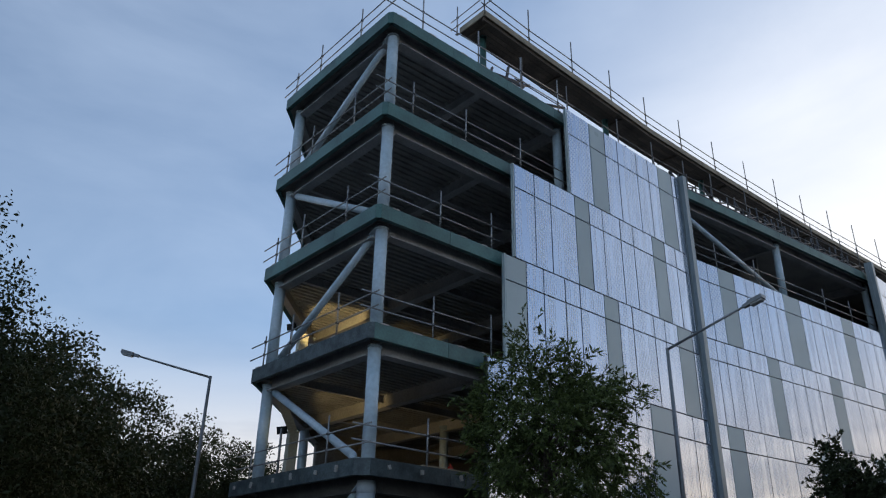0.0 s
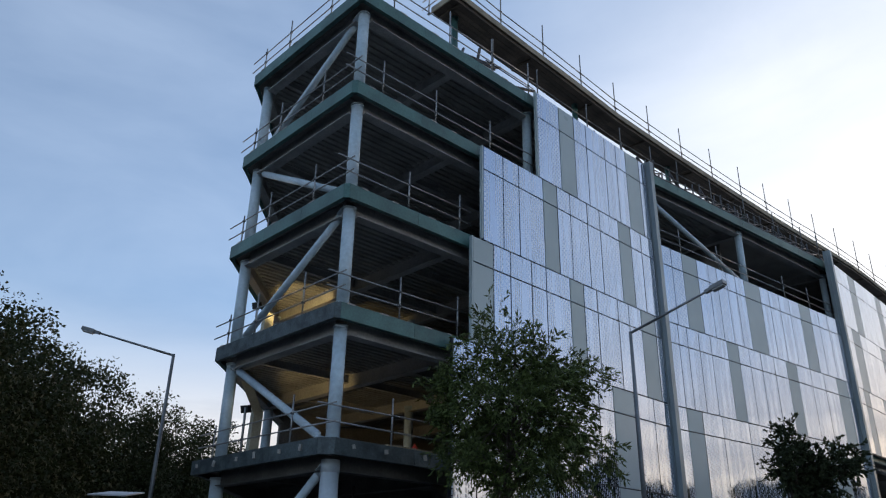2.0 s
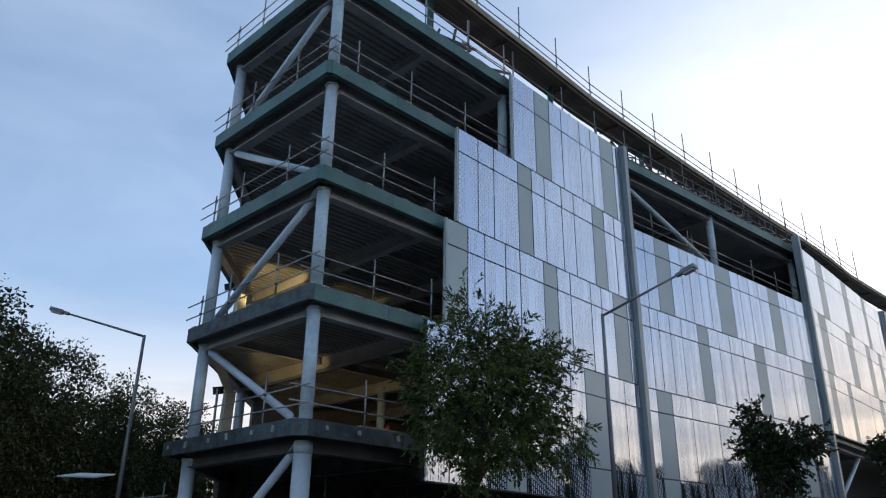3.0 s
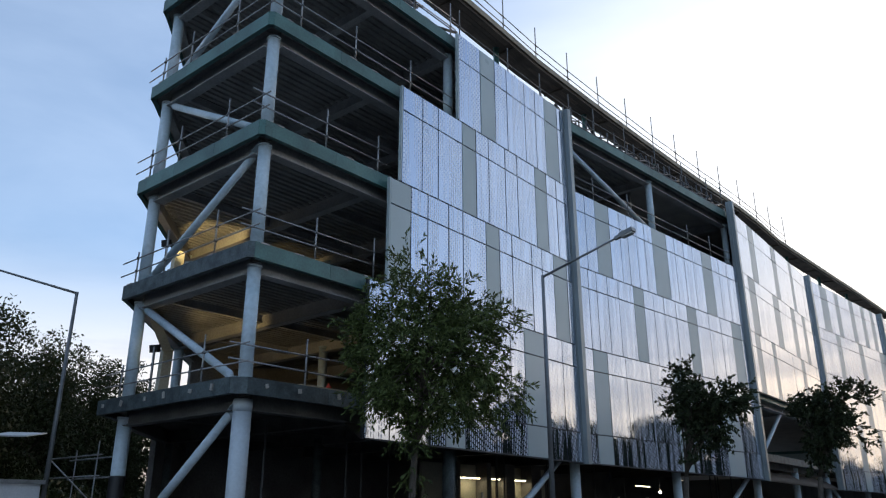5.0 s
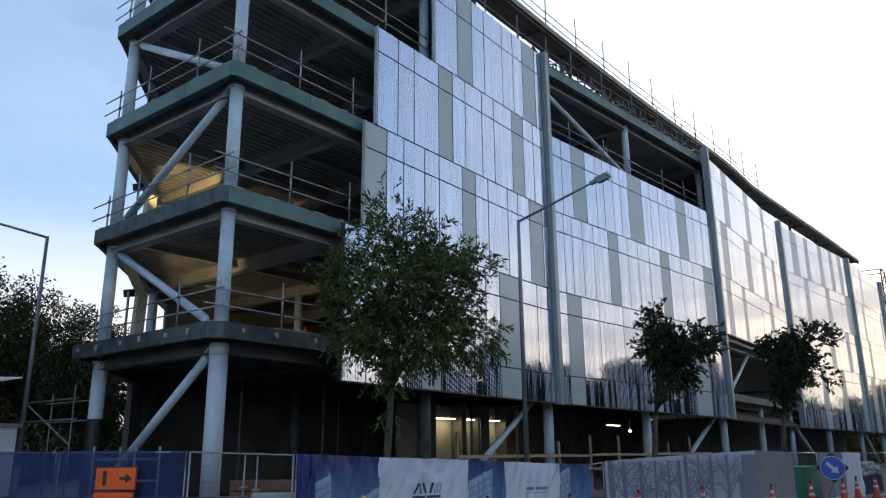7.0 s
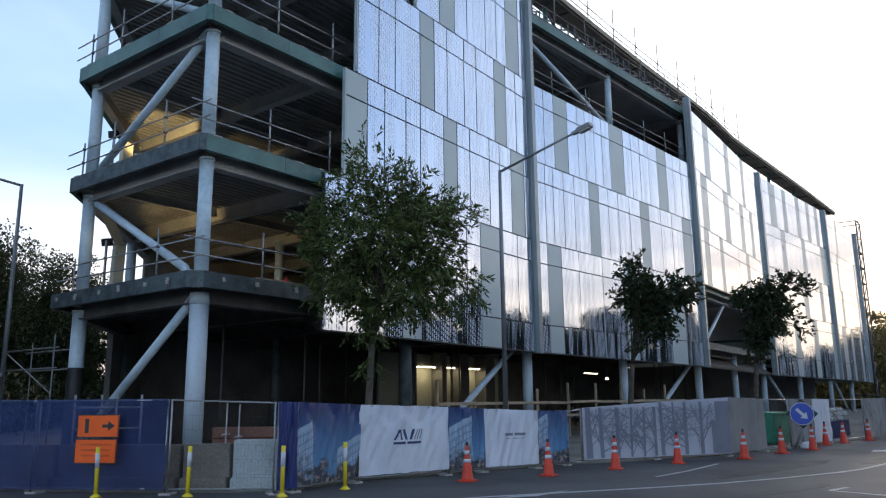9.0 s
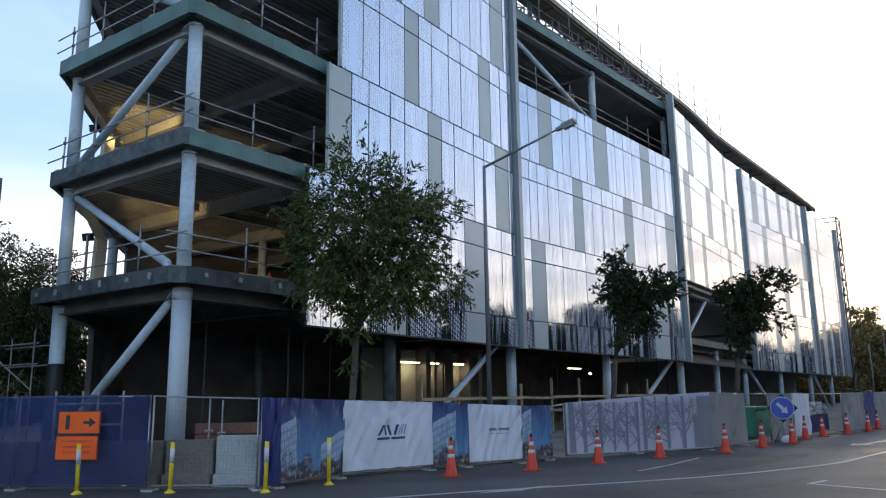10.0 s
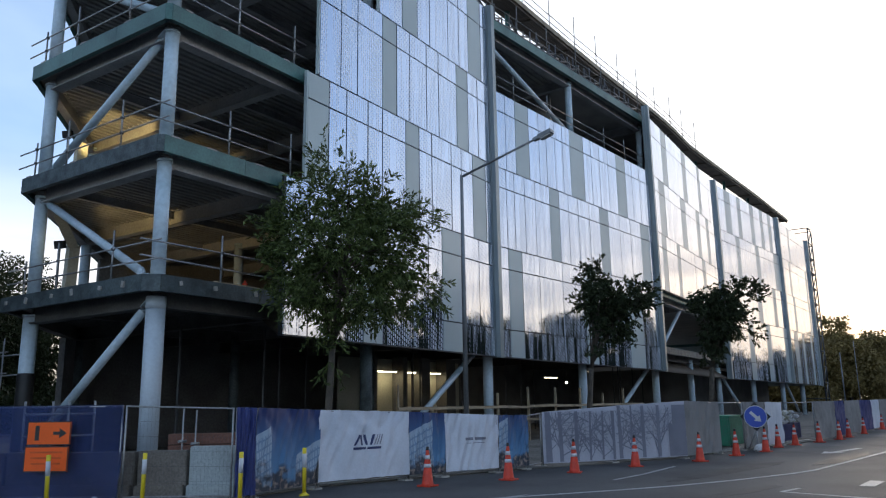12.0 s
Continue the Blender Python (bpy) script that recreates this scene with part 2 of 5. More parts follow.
M = dict(
    asphalt=mat("asphalt", (0.062, 0.063, 0.065), 0.72, 0, 0.5, 0.33, 24, 0.5, (0.026, 0.027, 0.030), 0.85),
    gravel=mat("site_gravel", (0.16, 0.15, 0.13), 0.95, 0, 0.35, 0.5, 25, 0.6),
    line=mat("road_paint", (0.36, 0.37, 0.37), 0.6, 0, 0.3, 2.5, 50, 0.2, (0.18, 0.18, 0.18), 0.6),
    earthblock=mat("brown_cast_block", (0.20, 0.175, 0.15), 0.9, 0, 0.3, 1.2, 22, 0.3, (0.10, 0.085, 0.07), 0.6),
    concrete=mat("concrete", (0.40, 0.38, 0.35), 0.85, 0, 0.2, 0.7, 22, 0.25, (0.2, 0.19, 0.17), 0.5),
    green=mat("green_primed_steel", (0.062, 0.155, 0.140), 0.5, 0, 0.2, 0.9, 14, 0.12, (0.035, 0.07, 0.07), 0.6, each=0.12),
    # weathered slab edges; also carries shade on the rear ground-floor columns
    darkedge=mat("weathered_and_shaded_steel", (0.075, 0.10, 0.105), 0.6, 0, 0.35, 2.6, 16, 0.3, (0.028, 0.036, 0.04), 0.85, each=0.15),
    column=mat("pale_blue_painted_steel", (0.53, 0.62, 0.68), 0.42, 0, 0.12, 1.1, 9, 0.06, (0.16, 0.30, 0.36), 0.35),
    beam=mat("grey_primed_beam", (0.42, 0.41, 0.40), 0.6, 0, 0.2, 1.0, 12, 0.1),
    # darker copy of the beam steel, with the first-floor soffit's shade in its colour
    shadebeam=mat("shade_toned_beam", (0.12, 0.115, 0.11), 0.65, 0, 0.25, 1.0, 12, 0.1),
    deck=mat("galvanised_deck", (0.34, 0.33, 0.31), 0.55, 0.2, 0.2, 1.2, 20, 0.1),
    spandrel=mat("grey_green_spandrel", (0.40, 0.47, 0.475), 0.32, 0, 0.05, 0.5, 30, 0.02, each=0.05),
    fin=mat("blue_grey_fin", (0.26, 0.30, 0.31), 0.38, 0.2, 0.1, 0.6, 20, 0.05),
    jointframe=mat("dark_joint_frame", (0.02, 0.024, 0.03), 0.5, 0, 0.2, 1.0, 20, 0.05),
    soffit=mat("dark_brown_soffit", (0.085, 0.064, 0.046), 0.8, 0, 0.3, 0.8, 14, 0.2, each=0.3),
    fascia=mat("raw_timber_fascia", (0.32, 0.27, 0.19), 0.75, 0, 0.25, 1.2, 30, 0.2, each=0.15),
    timber=mat("pale_timber", (0.38, 0.30, 0.20), 0.8, 0, 0.25, 1.5, 30, 0.2),
    tube=mat("galvanised_tube", (0.34, 0.34, 0.34), 0.45, 0.6, 0.25, 2.0, 25, 0.1),
    rooftube=mat("weathered_roof_tube", (0.17, 0.165, 0.16), 0.6, 0.3, 0.25, 2.0, 25, 0.1),
    darktube=mat("dull_scaffold_tube", (0.10, 0.10, 0.105), 0.6, 0.3, 0.3, 2.0, 25, 0.1),
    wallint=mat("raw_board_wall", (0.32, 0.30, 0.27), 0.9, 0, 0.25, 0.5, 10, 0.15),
    # inner wall tone darkened to carry the shade of the ground floor
    shadewall=mat("shade_dark_wall", (0.15, 0.145, 0.14), 0.75, 0, 0.3, 0.6, 10, 0.12),
    wallpale=mat("plastered_inner_wall", (0.45, 0.44, 0.36), 0.8, 0, 0.15, 0.6, 12, 0.1),
    bark=mat("bark", (0.10, 0.08, 0.06), 0.9, 0, 0.4, 3.0, 30, 0.8),
    white=mat("white_vinyl_banner", (0.60, 0.63, 0.70), 0.42, 0, 0.06, 1.0, 20, 0.05),
    navy=mat("navy_print", (0.03, 0.045, 0.13), 0.5, 0, 0.1, 2, 30, 0.03),
    greyprint=mat("grey_print", (0.19, 0.20, 0.255), 0.5, 0, 0.1, 2, 30, 0.03),
    bluecloth=mesh_cloth("blue_shade_cloth", (0.016, 0.040, 0.16), 0.56),
    bluesolid=mat("blue_vinyl", (0.014, 0.03, 0.16), 0.5, 0, 0.2, 1.0, 25, 0.15),
    greycloth=mat("grey_shade_cloth", (0.24, 0.235, 0.235), 0.8, 0, 0.15, 1.0, 60, 0.2),
    orange=mat("orange_cone_plastic", (0.62, 0.048, 0.018), 0.5, 0, 0.2, 4, 40, 0.08),
    signorange=mat("orange_sign_face", (0.88, 0.115, 0.004), 0.65, 0, 0.08, 2, 30, 0.03),
    signblue=mat("blue_sign_face", (0.02, 0.07, 0.42), 0.4, 0, 0.08, 2, 30, 0.03),
    reflect=mat("white_reflective_band", (0.52, 0.53, 0.56), 0.35, 0, 0.08, 3, 40, 0.03),
    black=mat("black_plastic", (0.012, 0.012, 0.013), 0.5, 0, 0.2, 3, 40, 0.05),
    yellow=mat("yellow_post_plastic", (0.72, 0.55, 0.02), 0.5, 0, 0.12, 3, 40, 0.05),
    lampgrey=mat("grey_lamp_post", (0.23, 0.24, 0.25), 0.5, 0.4, 0.2, 1.0, 18, 0.08),
    cabin=mat("white_cabin_wall", (0.62, 0.63, 0.64), 0.5, 0, 0.1, 0.8, 20, 0.05),
    greenbin=mat("green_plastic", (0.02, 0.22, 0.12), 0.5, 0, 0.15, 2, 25, 0.05),
    signtext=mat("faded_sign_print", (0.70, 0.085, 0.004), 0.6, 0, 0.2, 3, 30, 0.03),
    wallsmooth=mat("pale_smooth_concrete", (0.36, 0.40, 0.40), 0.75, 0, 0.2, 0.9, 20, 0.15, (0.20, 0.22, 0.22), 0.6),
    tar=mat("dark_tar_patch", (0.020, 0.021, 0.023), 0.6, 0, 0.3, 0.7, 24, 0.4),
    sheath=mat("white_column_sheath", (0.50, 0.56, 0.61), 0.5, 0, 0.08, 0.8, 12, 0.05),
    rust=mat("rust_red_netting", (0.20, 0.09, 0.06), 0.8, 0, 0.3, 1.5, 20, 0.2),
    glass=frit_glass(), branches=mat("pale_hoarding_print", (0.44, 0.45, 0.52), 0.55, 0, 0.08, 0.8, 20, 0.04), picture=picture_print("building_picture_print"),
    leaf=leaf_mat("ash_leaf", (0.068, 0.090, 0.026), 0.5, 1.7), leafdark=leaf_mat("dark_leaf", (0.036, 0.046, 0.020)),
    leafwood=leaf_mat("woodland_leaf", (0.026, 0.035, 0.011), 0.75, 1.25), leafbrown=leaf_mat("olive_leaf", (0.20, 0.15, 0.055), 0.7, 1.3),
    lampglow=glow_mat("flood_lamp_glow", (1.0, 0.78, 0.42), 20.0), tubeglow=glow_mat("tube_lamp_glow", (1.0, 0.86, 0.58), 5.0),
    # spotglow belongs to the ball that stands for a sun glint
    spotglow=glow_mat("glint_glow", (1.0, 0.85, 0.62), 60.0), lens=mat("lamp_lens", (0.5, 0.5, 0.5), 0.2, 0, 0.05, 2, 20, 0.02),
)


M["asphalt"].node_tree.nodes["Principled BSDF"].inputs["Specular IOR Level"].default_value = 0.36
M["tar"].node_tree.nodes["Principled BSDF"].inputs["Specular IOR Level"].default_value = 0.2


# ---- building blocks ----
def box(bm, a, b, m=None):
    vs = [Vector((x, y, z)) for x in (a[0], b[0]) for y in (a[1], b[1]) for z in (a[2], b[2])]
    vs = [bm.verts.new(m @ v if m else v) for v in vs]
    for f in ((0, 1, 3, 2), (4, 6, 7, 5), (0, 4, 5, 1), (2, 3, 7, 6), (0, 2, 6, 4), (1, 5, 7, 3)):
        bm.faces.new([vs[i] for i in f])


def bar(bm, p, q, w, h, up=(0, 0, 1)):
    """A rectangular bar from p to q, w across and h deep."""
    p, q = Vector(p), Vector(q)
    d = (q - p).normalized()
    side = d.cross(Vector(up)).normalized()
    top = side.cross(d).normalized()
    m = Matrix((side, d, top)).transposed().to_4x4()
    m.translation = p
    box(bm, (-w / 2, 0, -h / 2), (w / 2, (q - p).length, h / 2), m)


def tube(bm, p, q, r, seg=8, r2=None, cap=True):
    p, q = Vector(p), Vector(q)
    d = (q - p).normalized()
    a = d.orthogonal().normalized()
    b = d.cross(a)
    r2 = r if r2 is None else r2
    rings = []
    for c, rad in ((p, r), (q, r2)):
        rings.append([bm.verts.new(c + (a * math.cos(2 * math.pi * i / seg) + b * math.sin(2 * math.pi * i / seg)) * rad) for i in range(seg)])
    for i in range(seg):
        f = bm.faces.new((rings[0][i], rings[0][(i + 1) % seg], rings[1][(i + 1) % seg], rings[1][i]))
        f.smooth = True
    if cap:
        bm.faces.new(rings[0][::-1])
        bm.faces.new(rings[1])


def lathe(bm, prof, seg=16, at=(0, 0, 0)):
    rings = [[bm.verts.new((at[0] + r * math.cos(2 * math.pi * i / seg), at[1] + r * math.sin(2 * math.pi * i / seg), at[2] + z)) for i in range(seg)] for r, z in prof]
    for k in range(len(rings) - 1):
        for i in range(seg):
            bm.faces.new((rings[k][i], rings[k][(i + 1) % seg], rings[k + 1][(i + 1) % seg], rings[k + 1][i])).smooth = True
    bm.faces.new(rings[0][::-1])
    bm.faces.new(rings[-1])


def prism(bm, pts, z0, z1):
    lo, hi = [bm.verts.new((x, y, z0)) for x, y in pts], [bm.verts.new((x, y, z1)) for x, y in pts]
    bm.faces.new(lo[::-1])
    bm.faces.new(hi)
    for i in range(len(pts)):
        j = (i + 1) % len(pts)
        bm.faces.new((lo[i], lo[j], hi[j], hi[i]))


def ibeam(bm, p, q, w, h, t=0.03):
    p, q = Vector(p), Vector(q)
    up = Vector((0, 0, 1))
    bar(bm, p + up * (h / 2 - t / 2), q + up * (h / 2 - t / 2), w, t)
    bar(bm, p - up * (h / 2 - t / 2), q - up * (h / 2 - t / 2), w, t)
    bar(bm, p, q, t, h - 2 * t)


def finish(bm, name, material):
    bmesh.ops.recalc_face_normals(bm, faces=bm.faces)
    me = bpy.data.meshes.new(name)
    bm.to_mesh(me)
    bm.free()
    me.materials.append(material)
    return me


def part(name, bm, material, parent, label="", base=None):
    """One mesh under a thing or under a part. Coordinates are the world's, whatever the thing's base is."""
    ob = new(name, finish(bm, name, material))
    ob.parent = parent
    root = parent.parent or parent
    ob.matrix_parent_inverse = Matrix.Translation(root.location).inverted() if parent.parent is None else Matrix()
    return tagged(ob, label)


def thing(name, base, label, category, group="", kind=""):
    e = new(name)
    e.location = base
    e.empty_display_size = 0.3
    return tagged(e, label, category, group, kind)


def solid(name, bm, material, label, category, group="", kind=""):
    return tagged(new(name, finish(bm, name, material)), label, category, group, kind)

# ---- plan of the building: x runs along the long front, y across, storeys 4 m ----
BAYS = [(5.4, -0.3), (18.3, 0.0), (37.0, -1.6), (57.5, -0.75), (76.5, -2.5), (91.7, -3.1)]
TOPS = {2: 5.38, 3: 9.40, 4: 13.42, 5: 17.42, 6: 21.42}
COLX = [0.6, 9.8, 18.9, 28.0, 38.2, 47.5, 57.0, 66.5, 76.0, 85.5]


def front(x):
    """The y of the glass line at x."""
    return float(np.interp(x, [p[0] for p in BAYS], [p[1] for p in BAYS]))


def edge(x):
    return max(0.0, front(x) + 0.3) if x < 18.3 else front(x) + 0.3


def roof_edge(x):
    return float(np.interp(x, (5.4, 9, 13.2, 18.2, 24, 30, 37.3, 45, 50, 56.5, 64.6, 79, 94.5), (0.7, 0.9, 1.05, 1.3, 1.3, 1.2, 1.0, 0.65, 0.55, 0.75, 0.4, -0.3, -0.85)))


# ---- ground ----
bm = bmesh.new()
prism(bm, [(-1500, -1500), (2500, -1500), (2500, 1500), (-1500, 1500)], -0.6, 0.0)
solid("ground", bm, M["asphalt"], "dark grey worn asphalt of a wide street", "ground", kind="structure")
bm = bmesh.new()
prism(bm, [(-3.9, -0.9), (-2.5, -3.4), (-1.2, -5.2), (1, -5.0), (6.4, -6.8), (13, -9.7), (24, -11.8), (60, -13.4), (120, -13.4), (120, 30), (12, 30), (-6, 8)], 0.001, 0.03)
solid("site_ground", bm, M["gravel"], "trodden grey gravel of the building site behind the fence", "ground", kind="structure")


def ribbon(name, pts, w, label):
    bm = bmesh.new()
    for (x0, y0), (x1, y1) in zip(pts, pts[1:]):
        bar(bm, (x0, y0, 0.004), (x1, y1, 0.004), w, 0.006)
    return solid(name, bm, M["line"], label, "road marking", kind="structure")


ribbon("road_marking", [(-3.2, -7.2), (-1.1, -8.36), (0.5, -9.27), (1.9, -10.2), (3.67, -11.39), (5.06, -12.22), (6.7, -13.0), (8.93, -13.86), (10.2, -14.2), (13.4, -14.6), (17.6, -15.1), (26, -16.0), (40, -17)], 0.12, "long curving white lane line on the asphalt")
ribbon("road_marking", [(5.65, -10.5), (7.3, -10.62), (9.95, -10.6)], 0.08, "thin worn white line on the asphalt")
ribbon("road_marking", [(4.8, -14.4), (4.5, -15.6), (4.2, -17.5)], 0.1, "faded white box line on the asphalt")
ribbon("road_marking", [(4.8, -14.4), (5.6, -14.6)], 0.1, "faded white box line on the asphalt")
bm = bmesh.new()
prism(bm, [(0.3, -9.45), (2.1, -10.05), (1.0, -9.95)], 0.001, 0.008)
solid("road_marking", bm, M["line"], "white painted arrow head worn on the asphalt", "road marking", kind="structure")
ribbon("road_marking", [(17.6, -13.65), (20.4, -14.2)], 0.22, "short white painted arrow shaft on the asphalt")
ribbon("road_marking", [(6.6, -15.75), (7.9, -15.85)], 0.3, "short white painted dash on the asphalt")
bm = bmesh.new()
prism(bm, [(16.9, -13.4), (18.0, -13.35), (17.7, -14.05)], 0.001, 0.008)
solid("road_marking", bm, M["line"], "white painted arrow head worn on the asphalt", "road marking", kind="structure")


def road_patch(cx, cy, length, width, turn, seed):
    """Uneven dark repair in the asphalt."""
    bm = bmesh.new()
    pts = []
    for k in range(40):
        a = 2 * math.pi * k / 40
        q = 1 + 0.45 * noise.noise(Vector((math.cos(a) * 1.6, math.sin(a) * 1.6, seed))) + 0.2 * noise.noise(Vector((math.cos(a) * 5, math.sin(a) * 5, seed)))
        u, v = math.cos(a) * length * q, math.sin(a) * width * q
        pts.append((cx + u * math.cos(turn) - v * math.sin(turn), cy + u * math.sin(turn) + v * math.cos(turn)))
    prism(bm, pts, 0.0005, 0.003)
    solid("road_patch", bm, M["tar"], "dark uneven repair patch in the asphalt", "road patch", kind="structure")


road_patch(9.6, -12.4, 3.6, 0.33, -0.17, 1.0)
road_patch(14.5, -14.3, 3.0, 0.30, -0.12, 4.0)
road_patch(4.2, -13.6, 1.8, 0.22, -0.3, 7.0)

# ---- the unfinished building ----
building = thing("office_building", (0, 0, 0), "unfinished five-storey office block, steel frame partly glazed", "building")


def slab_outline(o=0.0, left=7.6):
    xs = [0.14, 9.0, 18.3, 27.6, 37.0, 47.0, 57.5, 67.0, 76.5, 91.7]
    pts = [(x, edge(x) - o) for x in xs]
    return [(-o, 0.14)] + pts + [(91.7, 18.0), (9.6, 18.0), (0.35, left + 0.2 + o), (-o, left - 0.15 + o)]


def segments(p, q, n):
    p, q = Vector(p), Vector(q)
    return [(p.lerp(q, i / n), p.lerp(q, (i + 1) / n)) for i in range(n)]


rng = random.Random(4)
for lv, zt in TOPS.items():
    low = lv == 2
    o = 0.2 if low else 0.0
    bm = bmesh.new()
    prism(bm, [(x + 0.02, y + 0.02) for x, y in slab_outline(o - 0.03)], zt - 0.15, zt)
    part("floor_slab", bm, M["concrete"], building, "grey concrete floor slab on steel deck")
    # edge steel, in lengths with open joints
    h = 0.46 if low else 0.50
    out = slab_outline(o)
    runs = [(out[-1], out[0], 3), (out[0], out[1], 1), (out[-2], out[-1], 1), (out[-3], out[-2], 5)]
    runs += [(out[i], out[i + 1], 3) for i in range(1, len(out) - 4)]
    for a, b, n in runs:
        for p, q in segments((*a, 0), (*b, 0), n):
            d = (q - p).normalized()
            nrm = Vector((d.y, -d.x, 0))
            g = 0.006
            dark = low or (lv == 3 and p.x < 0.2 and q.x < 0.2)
            bm = bmesh.new()
            c0, c1 = p + d * g, q - d * g
            mid = (p + q) / 2
            centre = Vector((20, 8, 0))
            inn = nrm if (centre - mid).dot(nrm) > 0 else -nrm
            bar(bm, (*(c0 + inn * 0.01)[:2], zt - h / 2 + 0.02), (*(c1 + inn * 0.01)[:2], zt - h / 2 + 0.02), 0.02, h)
            bar(bm, (*(c0 + inn * 0.09)[:2], zt - h + 0.03), (*(c1 + inn * 0.09)[:2], zt - h + 0.03), 0.15, 0.02)
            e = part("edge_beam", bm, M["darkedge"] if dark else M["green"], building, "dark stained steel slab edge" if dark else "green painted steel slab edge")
            L = (q - p).length
            if p.x < 12 and L > 1:
                for k in range(int(L / 1.25)):
                    c = p + d * (0.5 + k * 1.25 + rng.uniform(-0.15, 0.15))
                    bm = bmesh.new()
                    if low:
                        c = c - inn * 0.03
                        bar(bm, (*(c - d * rng.uniform(0.03, 0.08))[:2], zt - 0.18), (*(c + d * 0.05)[:2], zt - rng.uniform(0.15, 0.22)), 0.05, rng.uniform(0.1, 0.2))
                    else:
                        c = c + inn * 0.05
                        bar(bm, (*(c - d * rng.uniform(0.1, 0.22))[:2], zt + 0.02), (*(c + d * 0.16)[:2], zt + 0.02), 0.12, 0.04)
                    part("fixing_plate", bm, M["concrete"], e)
    # ribbed deck underside
    bm = bmesh.new()
    prof, y = [], 0.9
    while y < 16.3:
        prof += [(y, zt - 0.16), (y + 0.03, zt - 0.235), (y + 0.15, zt - 0.235), (y + 0.18, zt - 0.16)]
        y += 0.32
    last = None
    for y, z in prof:
        x0 = 0.75 if y < 7.4 else 0.6 + (y - 7.2) * 0.92
        pair = (bm.verts.new((x0, y, z)), bm.verts.new((28.9, y, z)))
        if last:
            bm.faces.new((last[0], last[1], pair[1], pair[0]))
        last = pair
    # lowest deck is coloured darker to stand for the shade beneath it
    part("metal_deck", bm, M["shadebeam"] if low else M["deck"], building, "ribbed galvanised metal deck soffit")
    # beams
    zb = zt - 0.42
    # lowest beams take the shade-toned copy, upper floors the grey primer
    steel, steel_label = (M["shadebeam"], "steel beam toned dark for the shade under the first floor") if low else (M["beam"], "grey primed steel beam")
    for a, b, w, hh in [((0.6, 0.85), (0.6, 6.95), 0.40, 0.62), ((0.8, 7.5), (9.9, 17.4), 0.30, 0.6)]:
        bm = bmesh.new()
        ibeam(bm, (*a, zb - 0.06), (*b, zb - 0.06), w, hh)
        part("floor_beam", bm, steel, building, steel_label)
    for x0, x1 in zip(COLX, COLX[1:]):
        bm = bmesh.new()
        ibeam(bm, (x0 + 0.24, edge(x0) + 0.6, zb - 0.06), (x1 - 0.24, edge(x1) + 0.6, zb - 0.06), 0.40, 0.62)
        part("floor_beam", bm, steel, building, steel_label)
    for x in (5.2, 9.8, 14.3, 18.9, 28.0, 38.2, 47.5):
        yb = 7.5 + (x - 0.8) * 1.08 if x < 9.9 else 17.5
        bm = bmesh.new()
        ibeam(bm, (x, edge(x) + 0.85, zb - 0.05), (x, yb, zb - 0.05), 0.34, 0.58)
        part("floor_beam", bm, steel, building, steel_label)
    for y, x0 in ((3.4, 5.4), (6.4, 0.9), (10.5, 5.4)):
        bm = bmesh.new()
        ibeam(bm, (x0, y, zt - 0.36), (18.6, y, zt - 0.36), 0.18, 0.34)
        part("floor_beam", bm, steel, building, steel_label)


def column(x, y, z0, z1, r=0.205, mt="column"):
    bm = bmesh.new()
    tube(bm, (x, y, z0), (x, y, z1), r, 20)
    tube(bm, (x, y, z0), (x, y, z0 + 0.05), r * 1.35, 20)
    tube(bm, (x, y, z1 - 0.08), (x, y, z1), r * 1.12, 20)
    return part("column", bm, M[mt], building, {"column": "round pale blue painted steel column", "green": "slim green painted steel post"}.get(mt, "round dark steel column"))


levels = [0.0] + [TOPS[k] for k in range(2, 7)]
for i, (za, zt) in enumerate(zip(levels, levels[1:])):
    z1 = zt - 0.5 if i else zt - 0.48
    r = 0.235 if i == 0 else 0.205
    if i == 0:
        bm = bmesh.new()
        tube(bm, (0.6, 0.6, 0.03), (0.6, 0.6, z1), 0.265, 28)
        tube(bm, (0.6, 0.6, 4.55), (0.6, 0.6, z1 - 0.04), 0.275, 28)
        part("column", bm, M["sheath"], building, "stout round column in smooth pale sheathing")
    else:
        column(0.6, 0.6, za, z1, r)
    column(0.6, 7.2, za, z1, r)
    for x in COLX[1:]:
        if i == 0 or x < 40 or x > 85:
            # ground-floor column nearest x 9.8 is darker than the others in its row
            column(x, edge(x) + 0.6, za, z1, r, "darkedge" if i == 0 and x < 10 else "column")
    for x, y in ((5.2, 12.2), (9.8, 8.0), (18.9, 8.0), (18.9, 16)):
        # rear ground-floor columns are coloured dark for the shade they stand in
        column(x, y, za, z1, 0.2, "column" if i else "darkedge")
# black sleeve added round the left column's foot in place of its shade
bm = bmesh.new()
lathe(bm, [(0.25, 0.0), (0.262, 0.02), (0.262, 2.9), (0.25, 2.95), (0.24, 2.95)], 20, (0.6, 7.2, 0.06))
part("column_wrap", bm, M["black"], building, "dark sleeve standing for the shade round the column foot")


